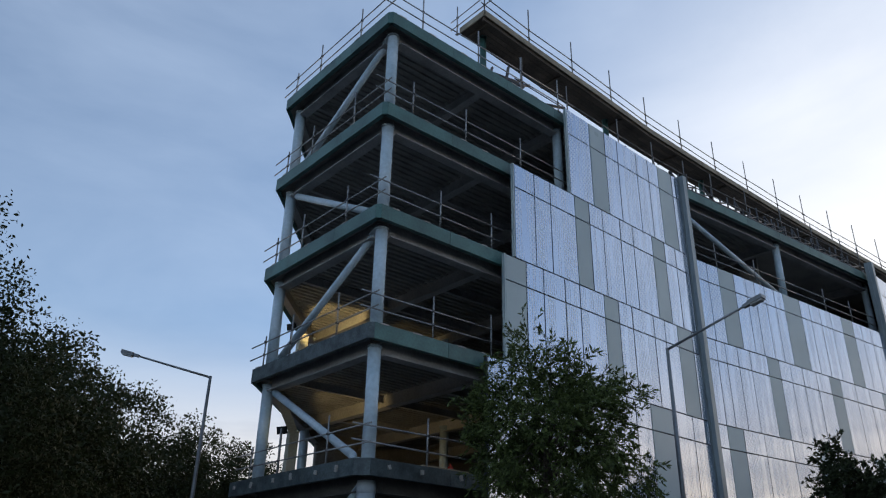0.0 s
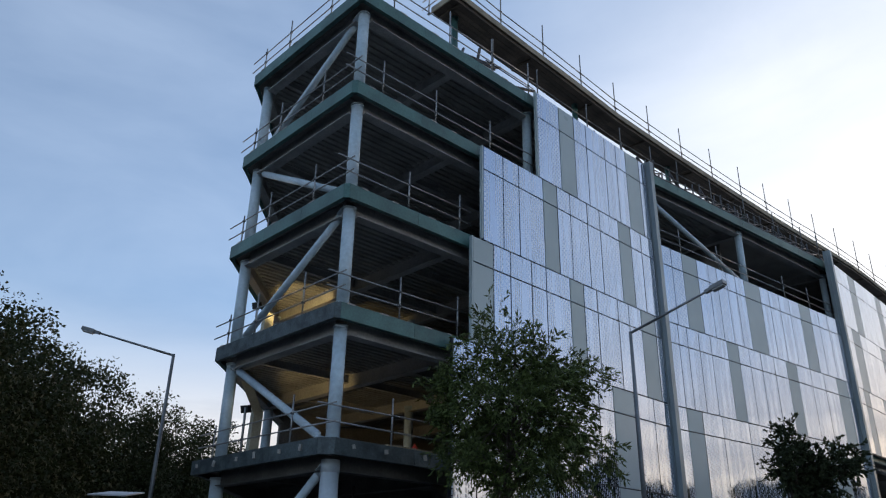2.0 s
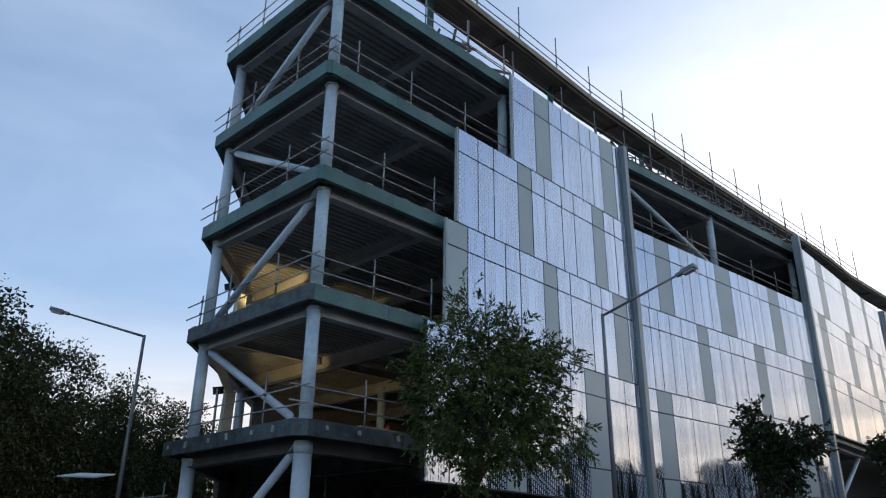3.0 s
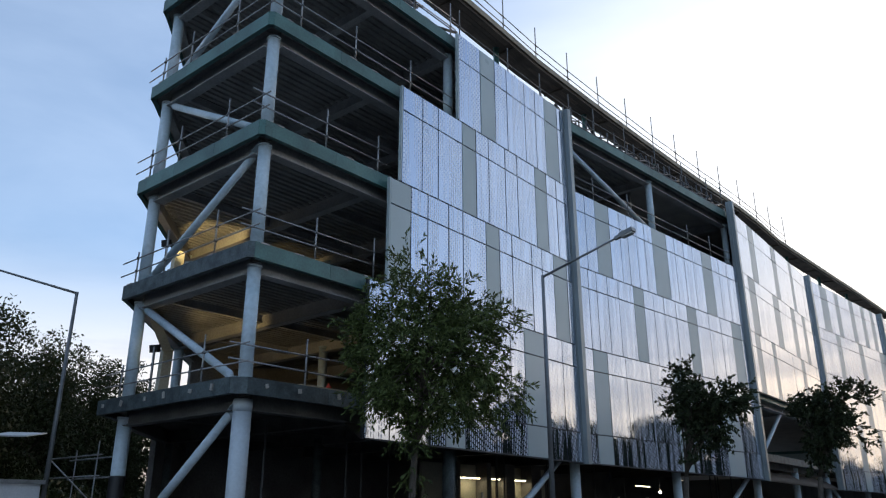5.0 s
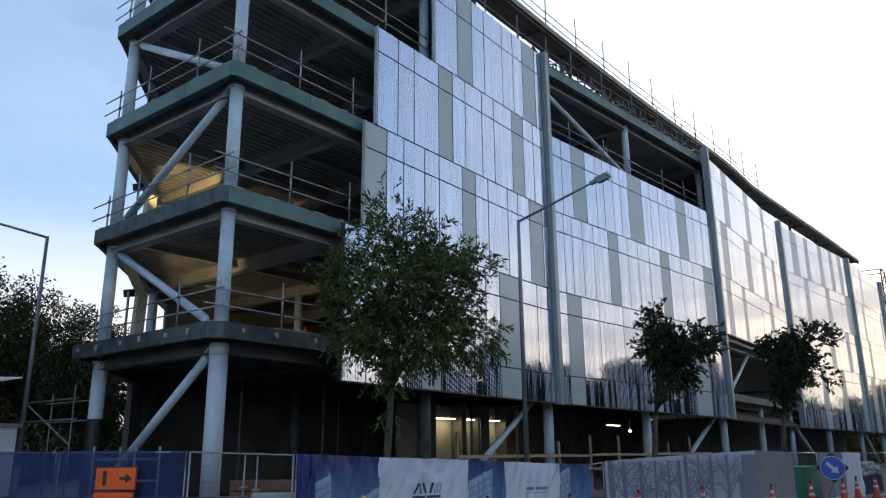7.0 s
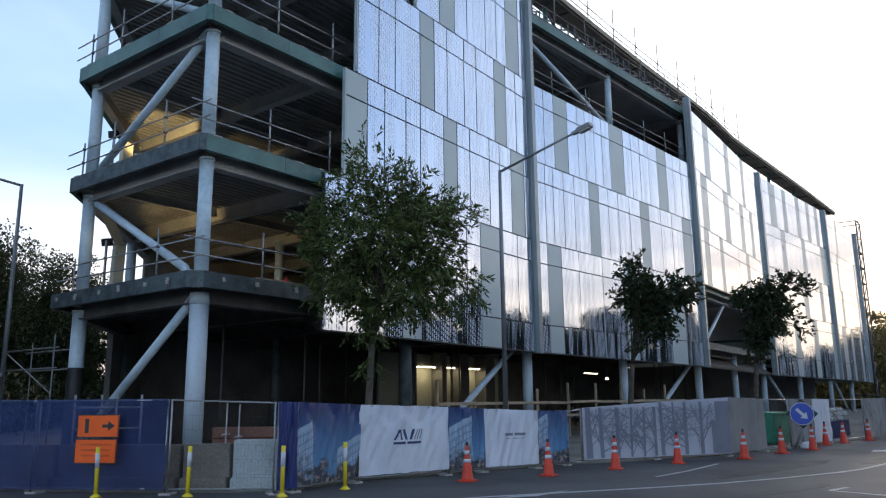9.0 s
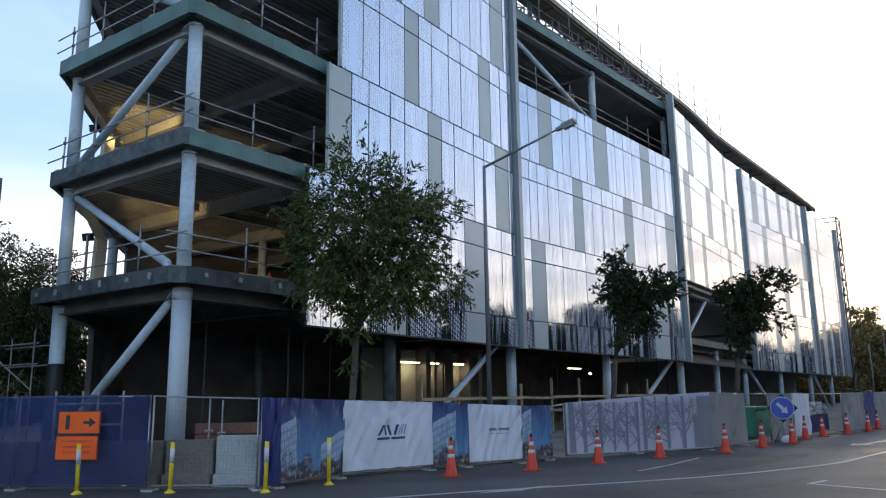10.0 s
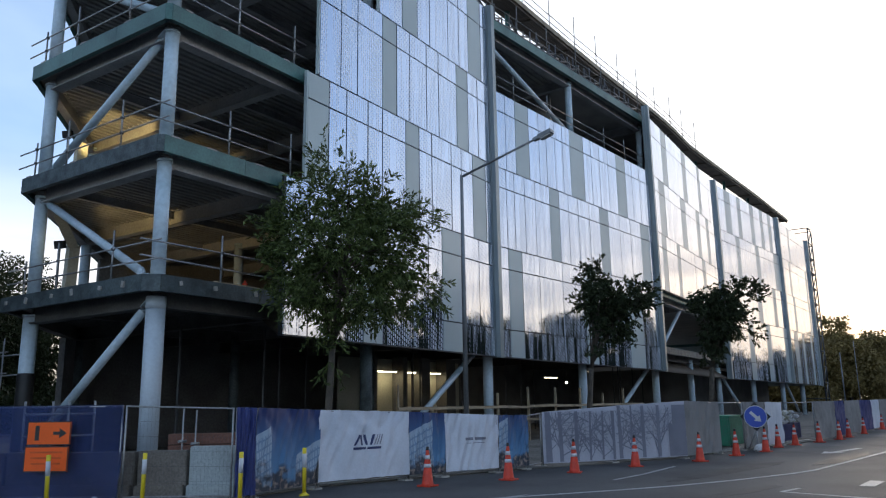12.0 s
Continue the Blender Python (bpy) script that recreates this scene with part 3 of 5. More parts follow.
def brace(p, q, w=0.26, label="round pale blue painted steel brace tube"):
    bm = bmesh.new()
    p, q = Vector(p), Vector(q)
    d = (q - p).normalized()
    r = w * 0.5
    tube(bm, p + d * 0.22, q - d * 0.22, r, 18)
    tube(bm, p + d * 0.06, p + d * 0.22, r * 0.45, 18, r)
    tube(bm, q - d * 0.22, q - d * 0.06, r, 18, r * 0.45)
    b = part("brace", bm, M["column"], building, label)
    for c, s in ((p, 1), (q, -1)):
        bm = bmesh.new()
        bar(bm, c - d * s * 0.32, c + d * s * 0.12, 0.03 if abs(d.y) >= 0.3 else w * 0.95, w * 1.5 if abs(d.y) >= 0.3 else 0.03, (1, 0, 0))
        part("gusset_plate", bm, M["column"], b)


brace((0.6, 0.95, 4.70), (0.6, 6.7, 0.55))
brace((0.6, 6.85, 8.62), (0.6, 1.2, 5.6))
brace((0.6, 0.95, 12.85), (0.6, 6.7, 9.7))
brace((0.6, 6.85, 16.68), (0.6, 1.2, 13.75))
brace((0.6, 0.95, 20.82), (0.6, 6.7, 17.75))
brace((18.5, edge(18.5) + 0.6, 4.6), (12.0, 0.7, 0.6))
brace((38.0, edge(38) + 0.6, 4.5), (31.2, edge(31) + 0.6, 0.6))
brace((19.1, edge(19) + 0.6, 20.5), (27.6, edge(27.6) + 0.6, 17.7))
brace((38.6, edge(38.6) + 0.7, 4.4), (46.9, edge(46.9) + 0.7, 9.0))
brace((57.3, edge(57.3) + 0.6, 4.3), (63.5, edge(63.5) + 0.6, 0.4))
brace((76.3, edge(76) + 0.6, 4.3), (82.5, edge(82.5) + 0.6, 0.4))
# inclined inner struts beside the slanting side
for z in (5.38, 9.4, 13.42):
    bm = bmesh.new()
    bar(bm, (2.75, 9.0, z), (3.0, 9.3, z + 2.5), 0.26, 0.40, (1, 0, 0))
    if z < 9:
        bar(bm, (3.0, 9.3, z + 2.45), (1.5, 8.1, z + 3.55), 0.24, 0.34, (1, 0, 0))
    part("raking_strut", bm, M["wallpale"], building, "pale boxed raking strut")

# added wall that closes the view under the slanting side, shade in its colour
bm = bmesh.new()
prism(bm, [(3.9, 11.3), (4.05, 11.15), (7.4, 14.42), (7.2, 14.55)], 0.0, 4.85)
part("inner_wall", bm, M["shadewall"], building, "added inner wall, toned dark for the ground floor's shade")
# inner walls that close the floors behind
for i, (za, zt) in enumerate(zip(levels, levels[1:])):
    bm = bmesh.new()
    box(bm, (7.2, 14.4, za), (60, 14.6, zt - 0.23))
    # ground-floor wall gets the darker tone in place of its shade
    part("inner_wall", bm, M["wallint" if i else "shadewall"], building, "unlit bare inner wall")
    if i:
        bm = bmesh.new()
        box(bm, (29.0, 1.8, za), (29.2, 14.4, zt - 0.23))
        part("inner_wall", bm, M["wallint"], building, "unlit bare inner wall")
bm = bmesh.new()
box(bm, (60.2, 3.2, 0), (60.4, 14.6, 4.8))
part("inner_wall", bm, M["wallint"], building, "unlit bare inner wall")
# far ground-floor wall, likewise toned dark for shade
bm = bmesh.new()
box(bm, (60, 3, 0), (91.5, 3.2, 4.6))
part("inner_wall", bm, M["shadewall"], building, "unlit bare inner wall")
bm = bmesh.new()
box(bm, (18.0, 9.4, 0.03), (29.5, 9.55, 4.4))
part("inner_wall", bm, M["wallpale"], building, "plastered inner wall lit by lamps")
# piers share the shade-darkened wall tone, dark against the lit wall
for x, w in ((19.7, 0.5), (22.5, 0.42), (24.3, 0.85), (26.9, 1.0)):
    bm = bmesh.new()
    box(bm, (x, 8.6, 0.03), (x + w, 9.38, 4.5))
    part("inner_pier", bm, M["shadewall"], building, "dark bare concrete pier")

# ---- glazed front ----
ROWS = {5: (17.22, 21.45), 4: (13.22, 17.22), 3: (9.22, 13.22), 2: (4.02, 9.22)}
TRANSOM = {5: 20.20, 4: 16.20, 3: 12.22, 2: 8.18}
# upright joints along x; g: grey-green solid panel, the rest is glass
PANELS = {
    (0, 5): "9.4 10.95 g12.05 13.0 14.5 15.45 16.3 g17.5 18.15",
    (0, 4): "5.95 7.1 8.05 9.6 g10.55 11.45 12.7 13.65 15.15 g16.15 17.05 18.15",
    (0, 3): "5.4 g6.5 7.45 8.7 9.6 11.15 g12.1 13.05 14.6 15.45 16.45 g17.65 18.15",
    (0, 2): "4.5 5.6 6.6 7.6 8.5 g9.65 10.75 11.65 12.7 13.75 g15.3 16.85 18.15",
    (1, 4): "18.6 19.6 20.5 g21.75 22.75 23.5 24.4 25.25 26.1 g27.65 28.6 29.65 30.75 31.9 g33.15 34.1 35.2 36.7",
    (1, 3): "18.6 19.5 20.2 21.15 22.15 23.6 g24.6 25.6 26.7 28.0 29.3 g30.4 31.9 33.4 34.9 g36.2 36.7",
    (1, 2): "18.6 19.5 g20.7 22.3 24.6 27.0 g28.25 30.3 32.4 g34.4 36.7",
    (2, 5): "37.35 40.5 g41.8 46.2 g47.35 51.2 g52.0 55.0 57.2",
    (2, 4): "37.35 39.05 g40.5 44.8 g46.25 49.6 g50.7 53.0 g53.95 57.2",
    (2, 3): "37.35 38.9 g39.95 42.75 g43.6 48.0 50.5 g51.5 55.4 57.2",
    (3, 5): "57.85 60.1 g61.7 63.6 g64.6 67.4 g68.5 70.6 g71.6 73.3 g74.3 76.2",
    (3, 4): "57.85 62.3 g63.4 68.1 g69.2 74.1 g76.2",
    (3, 3): "57.85 59.3 63.2 67.3 g68.6 72.4 g73.5 76.2",
    (3, 2): "57.85 58.8 61.0 63.6 g65.0 69.0 g70.4 75.0 g76.2",
    (4, 5): "76.85 79.0 81.5 g82.0 86.0 91.6",
    (4, 4): "76.85 80.5 g81.2 85.0 89.0 g89.8 91.6",
    (4, 3): "76.85 79.0 81.0 g82.0 86.0 89.1 g90.0 91.6",
    (4, 2): "76.85 79.5 g81.4 83.6 g84.6 88.0 g89.0 91.6",
}


def sill(x):
    return float(np.interp(x, (4.5, 18.3, 37, 57.5, 76.5, 91.7), (4.02, 3.93, 3.74, 3.60, 3.45, 3.35)))


def pane(name, x0, x1, z0, z1, za, material, parent):
    """A panel between two upright joints; its lower edge runs from z0 to za."""
    bm = bmesh.new()
    g, t = 0.028, 0.045
    y0, y1 = front(x0), front(x1)
    if x0 < 5.4:
        y0 = -0.3
    pts = [(x0 + g, y0, z0 + g), (x1 - g, y1, za + g), (x1 - g, y1, z1 - g), (x0 + g, y0, z1 - g)]
    dz = rng.uniform(-0.004, 0.004)
    f = [bm.verts.new((x, y - 0.03 + dz * (i % 2), z)) for i, (x, y, z) in enumerate(pts)]
    b = [bm.verts.new((x, y - 0.03 + t, z)) for x, y, z in pts]
    bm.faces.new(f)
    bm.faces.new(b[::-1])
    for i in range(4):
        bm.faces.new((f[i], b[i], b[(i + 1) % 4], f[(i + 1) % 4]))
    return part(name, bm, material, parent)


for k in range(5):
    (xa, ya), (xb, yb) = BAYS[k], BAYS[k + 1]
    for row, (z0, z1) in ROWS.items():
        spec = PANELS.get((k, row))
        if not spec:
            continue
        xs = [float(s.lstrip("g")) for s in spec.split()]
        solid_flags = [s.startswith("g") for s in spec.split()]
        bm = bmesh.new()
        for x in xs:
            yy = -0.3 if x < 5.4 else front(x)
            bar(bm, (x, yy + 0.07, (sill(x) if row == 2 else z0)), (x, yy + 0.07, z1), 0.07, 0.10, (0, 1, 0))
        for z in ([z0] if row > 2 else []) + [TRANSOM[row], z1 - 0.03] + ([5.25] if row == 2 else []):
            for a, b in zip(xs, xs[1:]):
                bar(bm, (a, (-0.3 if a < 5.4 else front(a)) + 0.07, z), (b, front(b) + 0.07, z), 0.10, 0.06)
        if row == 2:
            for a, b in zip(xs, xs[1:]):
                bar(bm, (a, (-0.3 if a < 5.4 else front(a)) + 0.06, sill(a) + 0.02), (b, front(b) + 0.06, sill(b) + 0.02), 0.22, 0.05)
        fr = part("curtain_wall_frame", bm, M["jointframe"], building, "dark aluminium frame behind the glazing")
        cuts = [z1, TRANSOM[row], z0] if row > 2 else [z1, TRANSOM[row], 5.25, None]
        for a, b, s in zip(xs, xs[1:], solid_flags[1:]):
            nm, mt = ("spandrel_panel", M["spandrel"]) if s else ("glass_panel", M["glass"])
            for zt, zb in zip(cuts, cuts[1:]):
                pane(nm, a, b, sill(a) if zb is None else zb, zt, sill(b) if zb is None else zb, mt, fr)


def fin(x, z0, z1, w=0.3):
    bm = bmesh.new()
    y = front(x)
    box(bm, (x - w / 2, y - 0.28, z0), (x + w / 2, y + 0.18, z1))
    box(bm, (x - w / 2 - 0.05, y - 0.06, z0 + 0.01), (x + w / 2 + 0.05, y + 0.16, z1 - 0.01))
    part("fin", bm, M["fin"], building, "upright blue-grey metal fin")


fin(18.37, 3.9, 21.6)
fin(37.02, 3.7, 22.0)
fin(57.5, 3.6, 21.7, 0.5)
fin(76.5, 3.4, 21.6, 0.5)
fin(91.7, 3.3, 21.5, 0.2)
bm = bmesh.new()
box(bm, (5.34, -0.335, 9.25), (5.41, -0.2, 13.22))
part("end_trim", bm, M["spandrel"], building, "grey metal end trim")
for x, z0, z1 in ((5.95, 13.28, 17.22), (9.4, 17.25, 21.45)):
    bm = bmesh.new()
    box(bm, (x - 0.06, front(x) - 0.035, z0), (x, front(x) + 0.1, z1))
    part("end_trim", bm, M["spandrel"], building, "grey metal end trim")
bm = bmesh.new()
box(bm, (91.75, -3.0, 3.4), (91.9, 17.9, 21.4))
part("end_wall", bm, M["spandrel"], building, "grey-green end wall")

# underside of the overhanging first floor
bm = bmesh.new()
for a, b in zip((4.5, 18.3, 37, 57.5, 76.5), (18.3, 37, 57.5, 76.5, 91.7)):
    p = [(a, front(a) + 0.1), (b, front(b) + 0.1), (b, front(b) + 1.1), (a, front(a) + 1.1)]
    lo = [bm.verts.new((x, y, sill(x) - 0.02 + (0.7 if j > 1 else 0))) for j, (x, y) in enumerate(p)]
    bm.faces.new(lo)
    hi = [bm.verts.new((x, y, sill(x) + 0.06 + (0.7 if j > 1 else 0))) for j, (x, y) in enumerate(p)]
    bm.faces.new(hi[::-1])
part("soffit_lining", bm, M["soffit"], building, "dark soffit under the glazing")

# ---- roof ----
RX = [5.4 + i * 2.55 for i in range(36)]
bm = bmesh.new()
prism(bm, [(x, roof_edge(x)) for x in RX] + [(x, roof_edge(x) + 1.55) for x in RX[::-1]], 24.9, 25.12)
roof = part("roof", bm, M["soffit"], building, "narrow perimeter roof strip with dark brown timber soffit")
for (xa, xb) in zip(RX, RX[1:]):
    bm = bmesh.new()
    bar(bm, (xa, roof_edge(xa) - 0.03, 25.03), (xb - 0.02, roof_edge(xb) - 0.03, 25.03), 0.05, 0.30)
    part("roof_fascia", bm, M["fascia"], roof, "raw timber fascia board")
for (xa, xb) in zip(RX, RX[1:]):
    bm = bmesh.new()
    bar(bm, (xa, roof_edge(xa) + 0.09, 24.79), (xb - 0.015, roof_edge(xb) + 0.09, 24.79), 0.09, 0.17)
    part("edge_batten", bm, M["soffit"], roof, "dark timber edge batten")
bm = bmesh.new()
bar(bm, (5.36, 0.7, 25.03), (5.36, 2.25, 25.03), 0.05, 0.30)
part("roof_fascia", bm, M["fascia"], roof, "raw timber fascia board")
for x in RX[::2]:
    bm = bmesh.new()
    bar(bm, (x + 0.4, roof_edge(x) + 0.15, 24.80), (x + 0.4, roof_edge(x) + 1.5, 24.84), 0.12, 0.12)
    part("roof_joist", bm, M["soffit"], roof)
for x in (6.3, 15.5, 24.7, 33.9, 43, 52, 61, 70, 79, 88):
    column(x, roof_edge(x) + 1.0, 21.42, 24.9, 0.15, "green")
for (xa, xb) in zip(RX[:26], RX[1:27]):
    for k in range(6):
        bm = bmesh.new()
        o = 0.02 + k * 0.252
        bar(bm, (xa + 0.005, roof_edge(xa) + o + 0.12, 24.887), (xb - 0.005, roof_edge(xb) + o + 0.12, 24.887), 0.235, 0.022)
        part("soffit_board", bm, M["soffit"], roof)
# pipes and blocks stored at the top floor's edge
for i in range(62):
    x = 5.2 + i * 0.56 + rng.uniform(-0.3, 0.3)
    bm = bmesh.new()
    p = Vector((x, edge(x) + rng.uniform(0.35, 1.1), 21.43))
    if i % 3 == 0:
        tube(bm, p + Vector((0, 0, 0.45)), p + Vector((rng.uniform(1.5, 2.6), rng.uniform(-0.2, 0.5), rng.uniform(0.5, 1.3))), 0.07, 8)
        tube(bm, p, p + Vector((0, 0, 0.5)), 0.05, 6)
    else:
        bar(bm, p, p + Vector((rng.uniform(0.1, 0.5), 0.1, rng.uniform(0.6, 1.3))), 0.09, 0.09, (0, 1, 0))
        bar(bm, p + Vector((0, 0, 0.4)), p + Vector((1.2, 0.05, rng.uniform(0.3, 0.6))), 0.06, 0.1)
    part("roof_pipework", bm, M["darktube"], building, "dark pipework and props")


# sloping props and stacked tubes under the roof, behind the top slab's edge
for i in range(26):
    x = 18.8 + i * 0.7
    y = edge(x) + 0.5
    bm = bmesh.new()
    tube(bm, (x, y, 21.44), (x, y, 22.35 + 0.25 * (i % 3)), 0.045, 8)
    tube(bm, (x, y, 21.6 + 0.3 * (i % 2)), (x + 2.1, edge(x + 2.1) + 0.5, 21.95 + 0.3 * ((i + 1) % 2)), 0.05, 8)
    if i % 4 == 0:
        tube(bm, (x, y, 22.5), (x + 2.6, edge(x + 2.6) + 0.9, 21.5), 0.075, 8)
        box(bm, (x + 0.5, y - 0.1, 21.45), (x + 1.4, y + 0.35, 21.75))
    part("roof_pipework", bm, M["darktube"], building, "dark pipework and props")


# ---- scaffold-tube guard rails ----
def guard_rail(path, z, posts, post_h=1.5, label="galvanised scaffold-tube guard rail along the open slab edge", over=0.45, tone="tube"):
    e = thing("guard_rail", (*path[0], z), label, "guard rail", "guard rails at the slab edges")
    for x, y, h in posts:
        bm = bmesh.new()
        lean = rng.uniform(-0.03, 0.03)
        tube(bm, (x, y, z), (x + lean, y + lean, z + h), 0.029, 8)
        box(bm, (x - 0.07, y - 0.07, z), (x + 0.07, y + 0.07, z + 0.02))
        p = part("post", bm, M[tone], e)
        for hh in (0.5, 0.98):
            bm = bmesh.new()
            tube(bm, (x - 0.045, y, z + hh), (x + 0.045, y, z + hh), 0.042, 8)
            part("clamp", bm, M["darktube"], p)
    for a, b in zip(path, path[1:]):
        d = (Vector(b) - Vector(a)).normalized() * over
        for hh in (0.5, 0.98):
            bm = bmesh.new()
            j = rng.uniform(-0.03, 0.03)
            tube(bm, (a[0] - d.x, a[1] - d.y, z + hh + j), (b[0] + d.x, b[1] + d.y, z + hh - j), 0.025, 8)
            part("rail", bm, M[tone], e)
    return e


for lv in (2, 3, 4, 5, 6):
    z = TOPS[lv]
    xe = {2: 4.2, 3: 5.2, 4: 5.3, 5: 9.2, 6: 9.2}[lv]
    xs = {2: (2.4,), 3: (2.5, 5.1), 4: (2.7, 5.15), 5: (1.3, 3.85, 6.8), 6: (1.6, 4.5, 6.95, 9.3)}[lv]
    guard_rail([(0.12, 0.12), (xe, 0.12)], z, [(x, 0.12, 1.5 if lv < 6 else 1.7) for x in xs])
    guard_rail([(0.12, 7.5), (0.12, 0.3)], z, [(0.12, y, 1.2 if k == 0 else 1.55) for k, y in enumerate((6.9, 5.0, 2.1))])
pts = [(x, edge(x) + 0.15) for x in (7.1, 10.1, 13.9, 16.8, 19.5, 21.8, 24.9, 28.3, 31.6, 34.9, 37.0)]
guard_rail(pts, TOPS[6], [(x, y, 1.85) for x, y in pts], tone="rooftube")
pts = [(18.9, edge(18.9) + 0.12), (28, edge(28) + 0.12), (36.8, edge(36.8) + 0.12)]
guard_rail(pts, TOPS[5], [(x, edge(x) + 0.12, 1.5) for x in (21.2, 24.6, 31.4, 34.3)])
pts = [(x, roof_edge(x) + 0.1) for x in (5.5, 8.5, 11.7, 14.9, 18.15, 21.45, 24.95, 28.5, 32.1, 35.6, 39.3, 43.0, 46.8, 50.6, 54.5, 58.5)]
guard_rail(pts, 25.12, [(x, y, 2.15 + 0.02 * max(0, x - 21)) for x, y in pts], label="galvanised scaffold-tube guard rail along the roof edge", over=0.2, tone="rooftube")
pts = [(5.5, 0.8), (5.5, 2.6)]
guard_rail(pts, 25.12, [(5.5, y, 1.6) for y in (0.8, 2.6)], label="galvanised scaffold-tube guard rail along the roof edge")


# ---- lamps on the site ----
def flood_lamp(x, y, z, h, aim, energy):
    e = thing("flood_lamp", (x, y, z), "yellow work flood lamp on a thin tube stand, lit", "work lamp", "work lamps")
    bm = bmesh.new()
    tube(bm, (x, y, z), (x, y, z + h), 0.025, 8)
    part("stand", bm, M["darktube"], e)
    d = Vector(aim).normalized()
    c = Vector((x, y, z + h))
    bm = bmesh.new()
    bar(bm, c - d * 0.1, c + d * 0.08, 0.32, 0.26)
    head = part("lamp_head", bm, M["black"], e)
    bm = bmesh.new()
    bar(bm, c + d * 0.085, c + d * 0.1, 0.28, 0.22)
    part("lamp_glass", bm, M["lampglow"], head, "glowing yellow lamp glass")
    li = new("work_light", bpy.data.lights.new("work_light", "SPOT"))
    li.data.energy, li.data.color, li.data.spot_size, li.data.spot_blend, li.data.shadow_soft_size = energy, (1.0, 0.72, 0.30), radians(58), 0.5, 0.12
    li.matrix_basis = look(c + d * 0.2, c + d * 3)


flood_lamp(1.55, 7.7, 9.4, 2.1, (0.8, 0.42, 0.26), 420)
flood_lamp(0.75, 6.1, 5.38, 1.75, (0.86, 0.36, 0.24), 230)


def tube_lamp(x, y, z, l, energy):
    e = thing("tube_lamp", (x, y, z), "warm white fluorescent tube lamp under the ceiling, lit", "ceiling lamp", "tube lamps on the ground floor")
    bm = bmesh.new()
    box(bm, (x, y - 0.08, z), (x + l, y + 0.08, z + 0.06))
    part("casing", bm, M["white"], e)
    bm = bmesh.new()
    tube(bm, (x + 0.05, y, z - 0.03), (x + l - 0.05, y, z - 0.03), 0.03, 8)
    part("tube", bm, M["tubeglow"], e)
    li = new("tube_light", bpy.data.lights.new("tube_light", "AREA"))
    li.data.shape, li.data.size, li.data.size_y, li.data.energy, li.data.color = "RECTANGLE", l, 0.1, energy, (1.0, 0.84, 0.5)
    li.matrix_basis = pose(x + l / 2, y, z - 0.08)


tube_lamp(20.5, 8.9, 3.68, 1.8, 9)
tube_lamp(23.0, 8.9, 3.68, 1.15, 7)
tube_lamp(25.3, 8.9, 3.68, 1.4, 8)
tube_lamp(39.0, 8.0, 3.68, 2.2, 8)
# glowing ball on a cable, added in place of a bright sun reflection
e = thing("bare_lamp", (32.1, 3.0, 4.6), "small glowing ball standing for a sun glint under the soffit", "work lamp", "work lamps")
bm = bmesh.new()
tube(bm, (32.1, 3.0, 4.8), (32.1, 3.0, 3.15), 0.012, 6)
part("cable", bm, M["black"], e)
bm = bmesh.new()
bmesh.ops.create_uvsphere(bm, u_segments=12, v_segments=8, radius=0.07, matrix=Matrix.Translation((32.1, 3.0, 3.03)))
part("bulb", bm, M["spotglow"], e, "glowing ball")

# timber hand rails and props on the ground floor
e = thing("timber_barrier", (11, 0.2, 0), "rough timber post-and-rail barrier across the open ground floor", "barrier")
for i in range(9):
    x = 11.2 + i * 2.6
    bm = bmesh.new()
    box(bm, (x, edge(x) + 0.15, 0.03), (x + 0.1, edge(x) + 0.25, rng.choice((1.8, 2.3, 2.6))))
    part("post", bm, M["timber"], e)
    for z in (1.05, 1.68):
        bm = bmesh.new()
        bar(bm, (x, edge(x) + 0.12, z), (x + 2.6, edge(x + 2.6) + 0.12, z + rng.uniform(-0.05, 0.05)), 0.05, 0.12)
        part("rail", bm, M["timber"], e)
for i in range(16):
    x, y = 4 + i * 3.3 + rng.uniform(-0.8, 0.8), rng.uniform(2, 8)
    bm = bmesh.new()
    tube(bm, (x, y, 0.03), (x, y, 4.75), 0.045, 8)
    box(bm, (x - 0.1, y - 0.1, 0.03), (x + 0.1, y + 0.1, 0.05))
    solid("steel_prop", bm, M["darktube"], "dull steel prop standing between floor and soffit", "prop", "steel props on the ground floor")


# ---- trees ----
def leaf_sheet(name, pts, size, aspect, material, r, along=None):
    """Many small folded leaves at the points given, each turned its own way."""
    n = len(pts)
    a = r.normal(size=(n, 3))
    a[:, 2] -= 0.35
    if along is not None:
        a = a * 0.55 + along * 1.1
    a /= np.linalg.norm(a, axis=1)[:, None]
    b = np.cross(a, r.normal(size=(n, 3)))
    b /= np.linalg.norm(b, axis=1)[:, None]
    s = size * r.uniform(0.6, 1.35, (n, 1))
    c = np.cross(a, b) * s * aspect * 0.25
    v = np.stack([pts, pts + a * s * 0.5 + b * s * aspect * 0.5 + c, pts + a * s, pts + a * s * 0.5 - b * s * aspect * 0.5 + c], 1).reshape(-1, 3)
    me = bpy.data.meshes.new(name)
    me.vertices.add(4 * n)
    me.vertices.foreach_set("co", v.astype(np.float32).ravel())
    idx = np.arange(4 * n).reshape(n, 4)
    tri = np.concatenate([idx[:, [0, 1, 2]], idx[:, [0, 2, 3]]], 1).reshape(-1)
    me.loops.add(len(tri))
    me.loops.foreach_set("vertex_index", tri.astype(np.int32))
    me.polygons.add(2 * n)
    me.polygons.foreach_set("loop_start", (np.arange(2 * n) * 3).astype(np.int32))
    me.update(calc_edges=True)
    me.validate()
    me.materials.append(material)
    return me


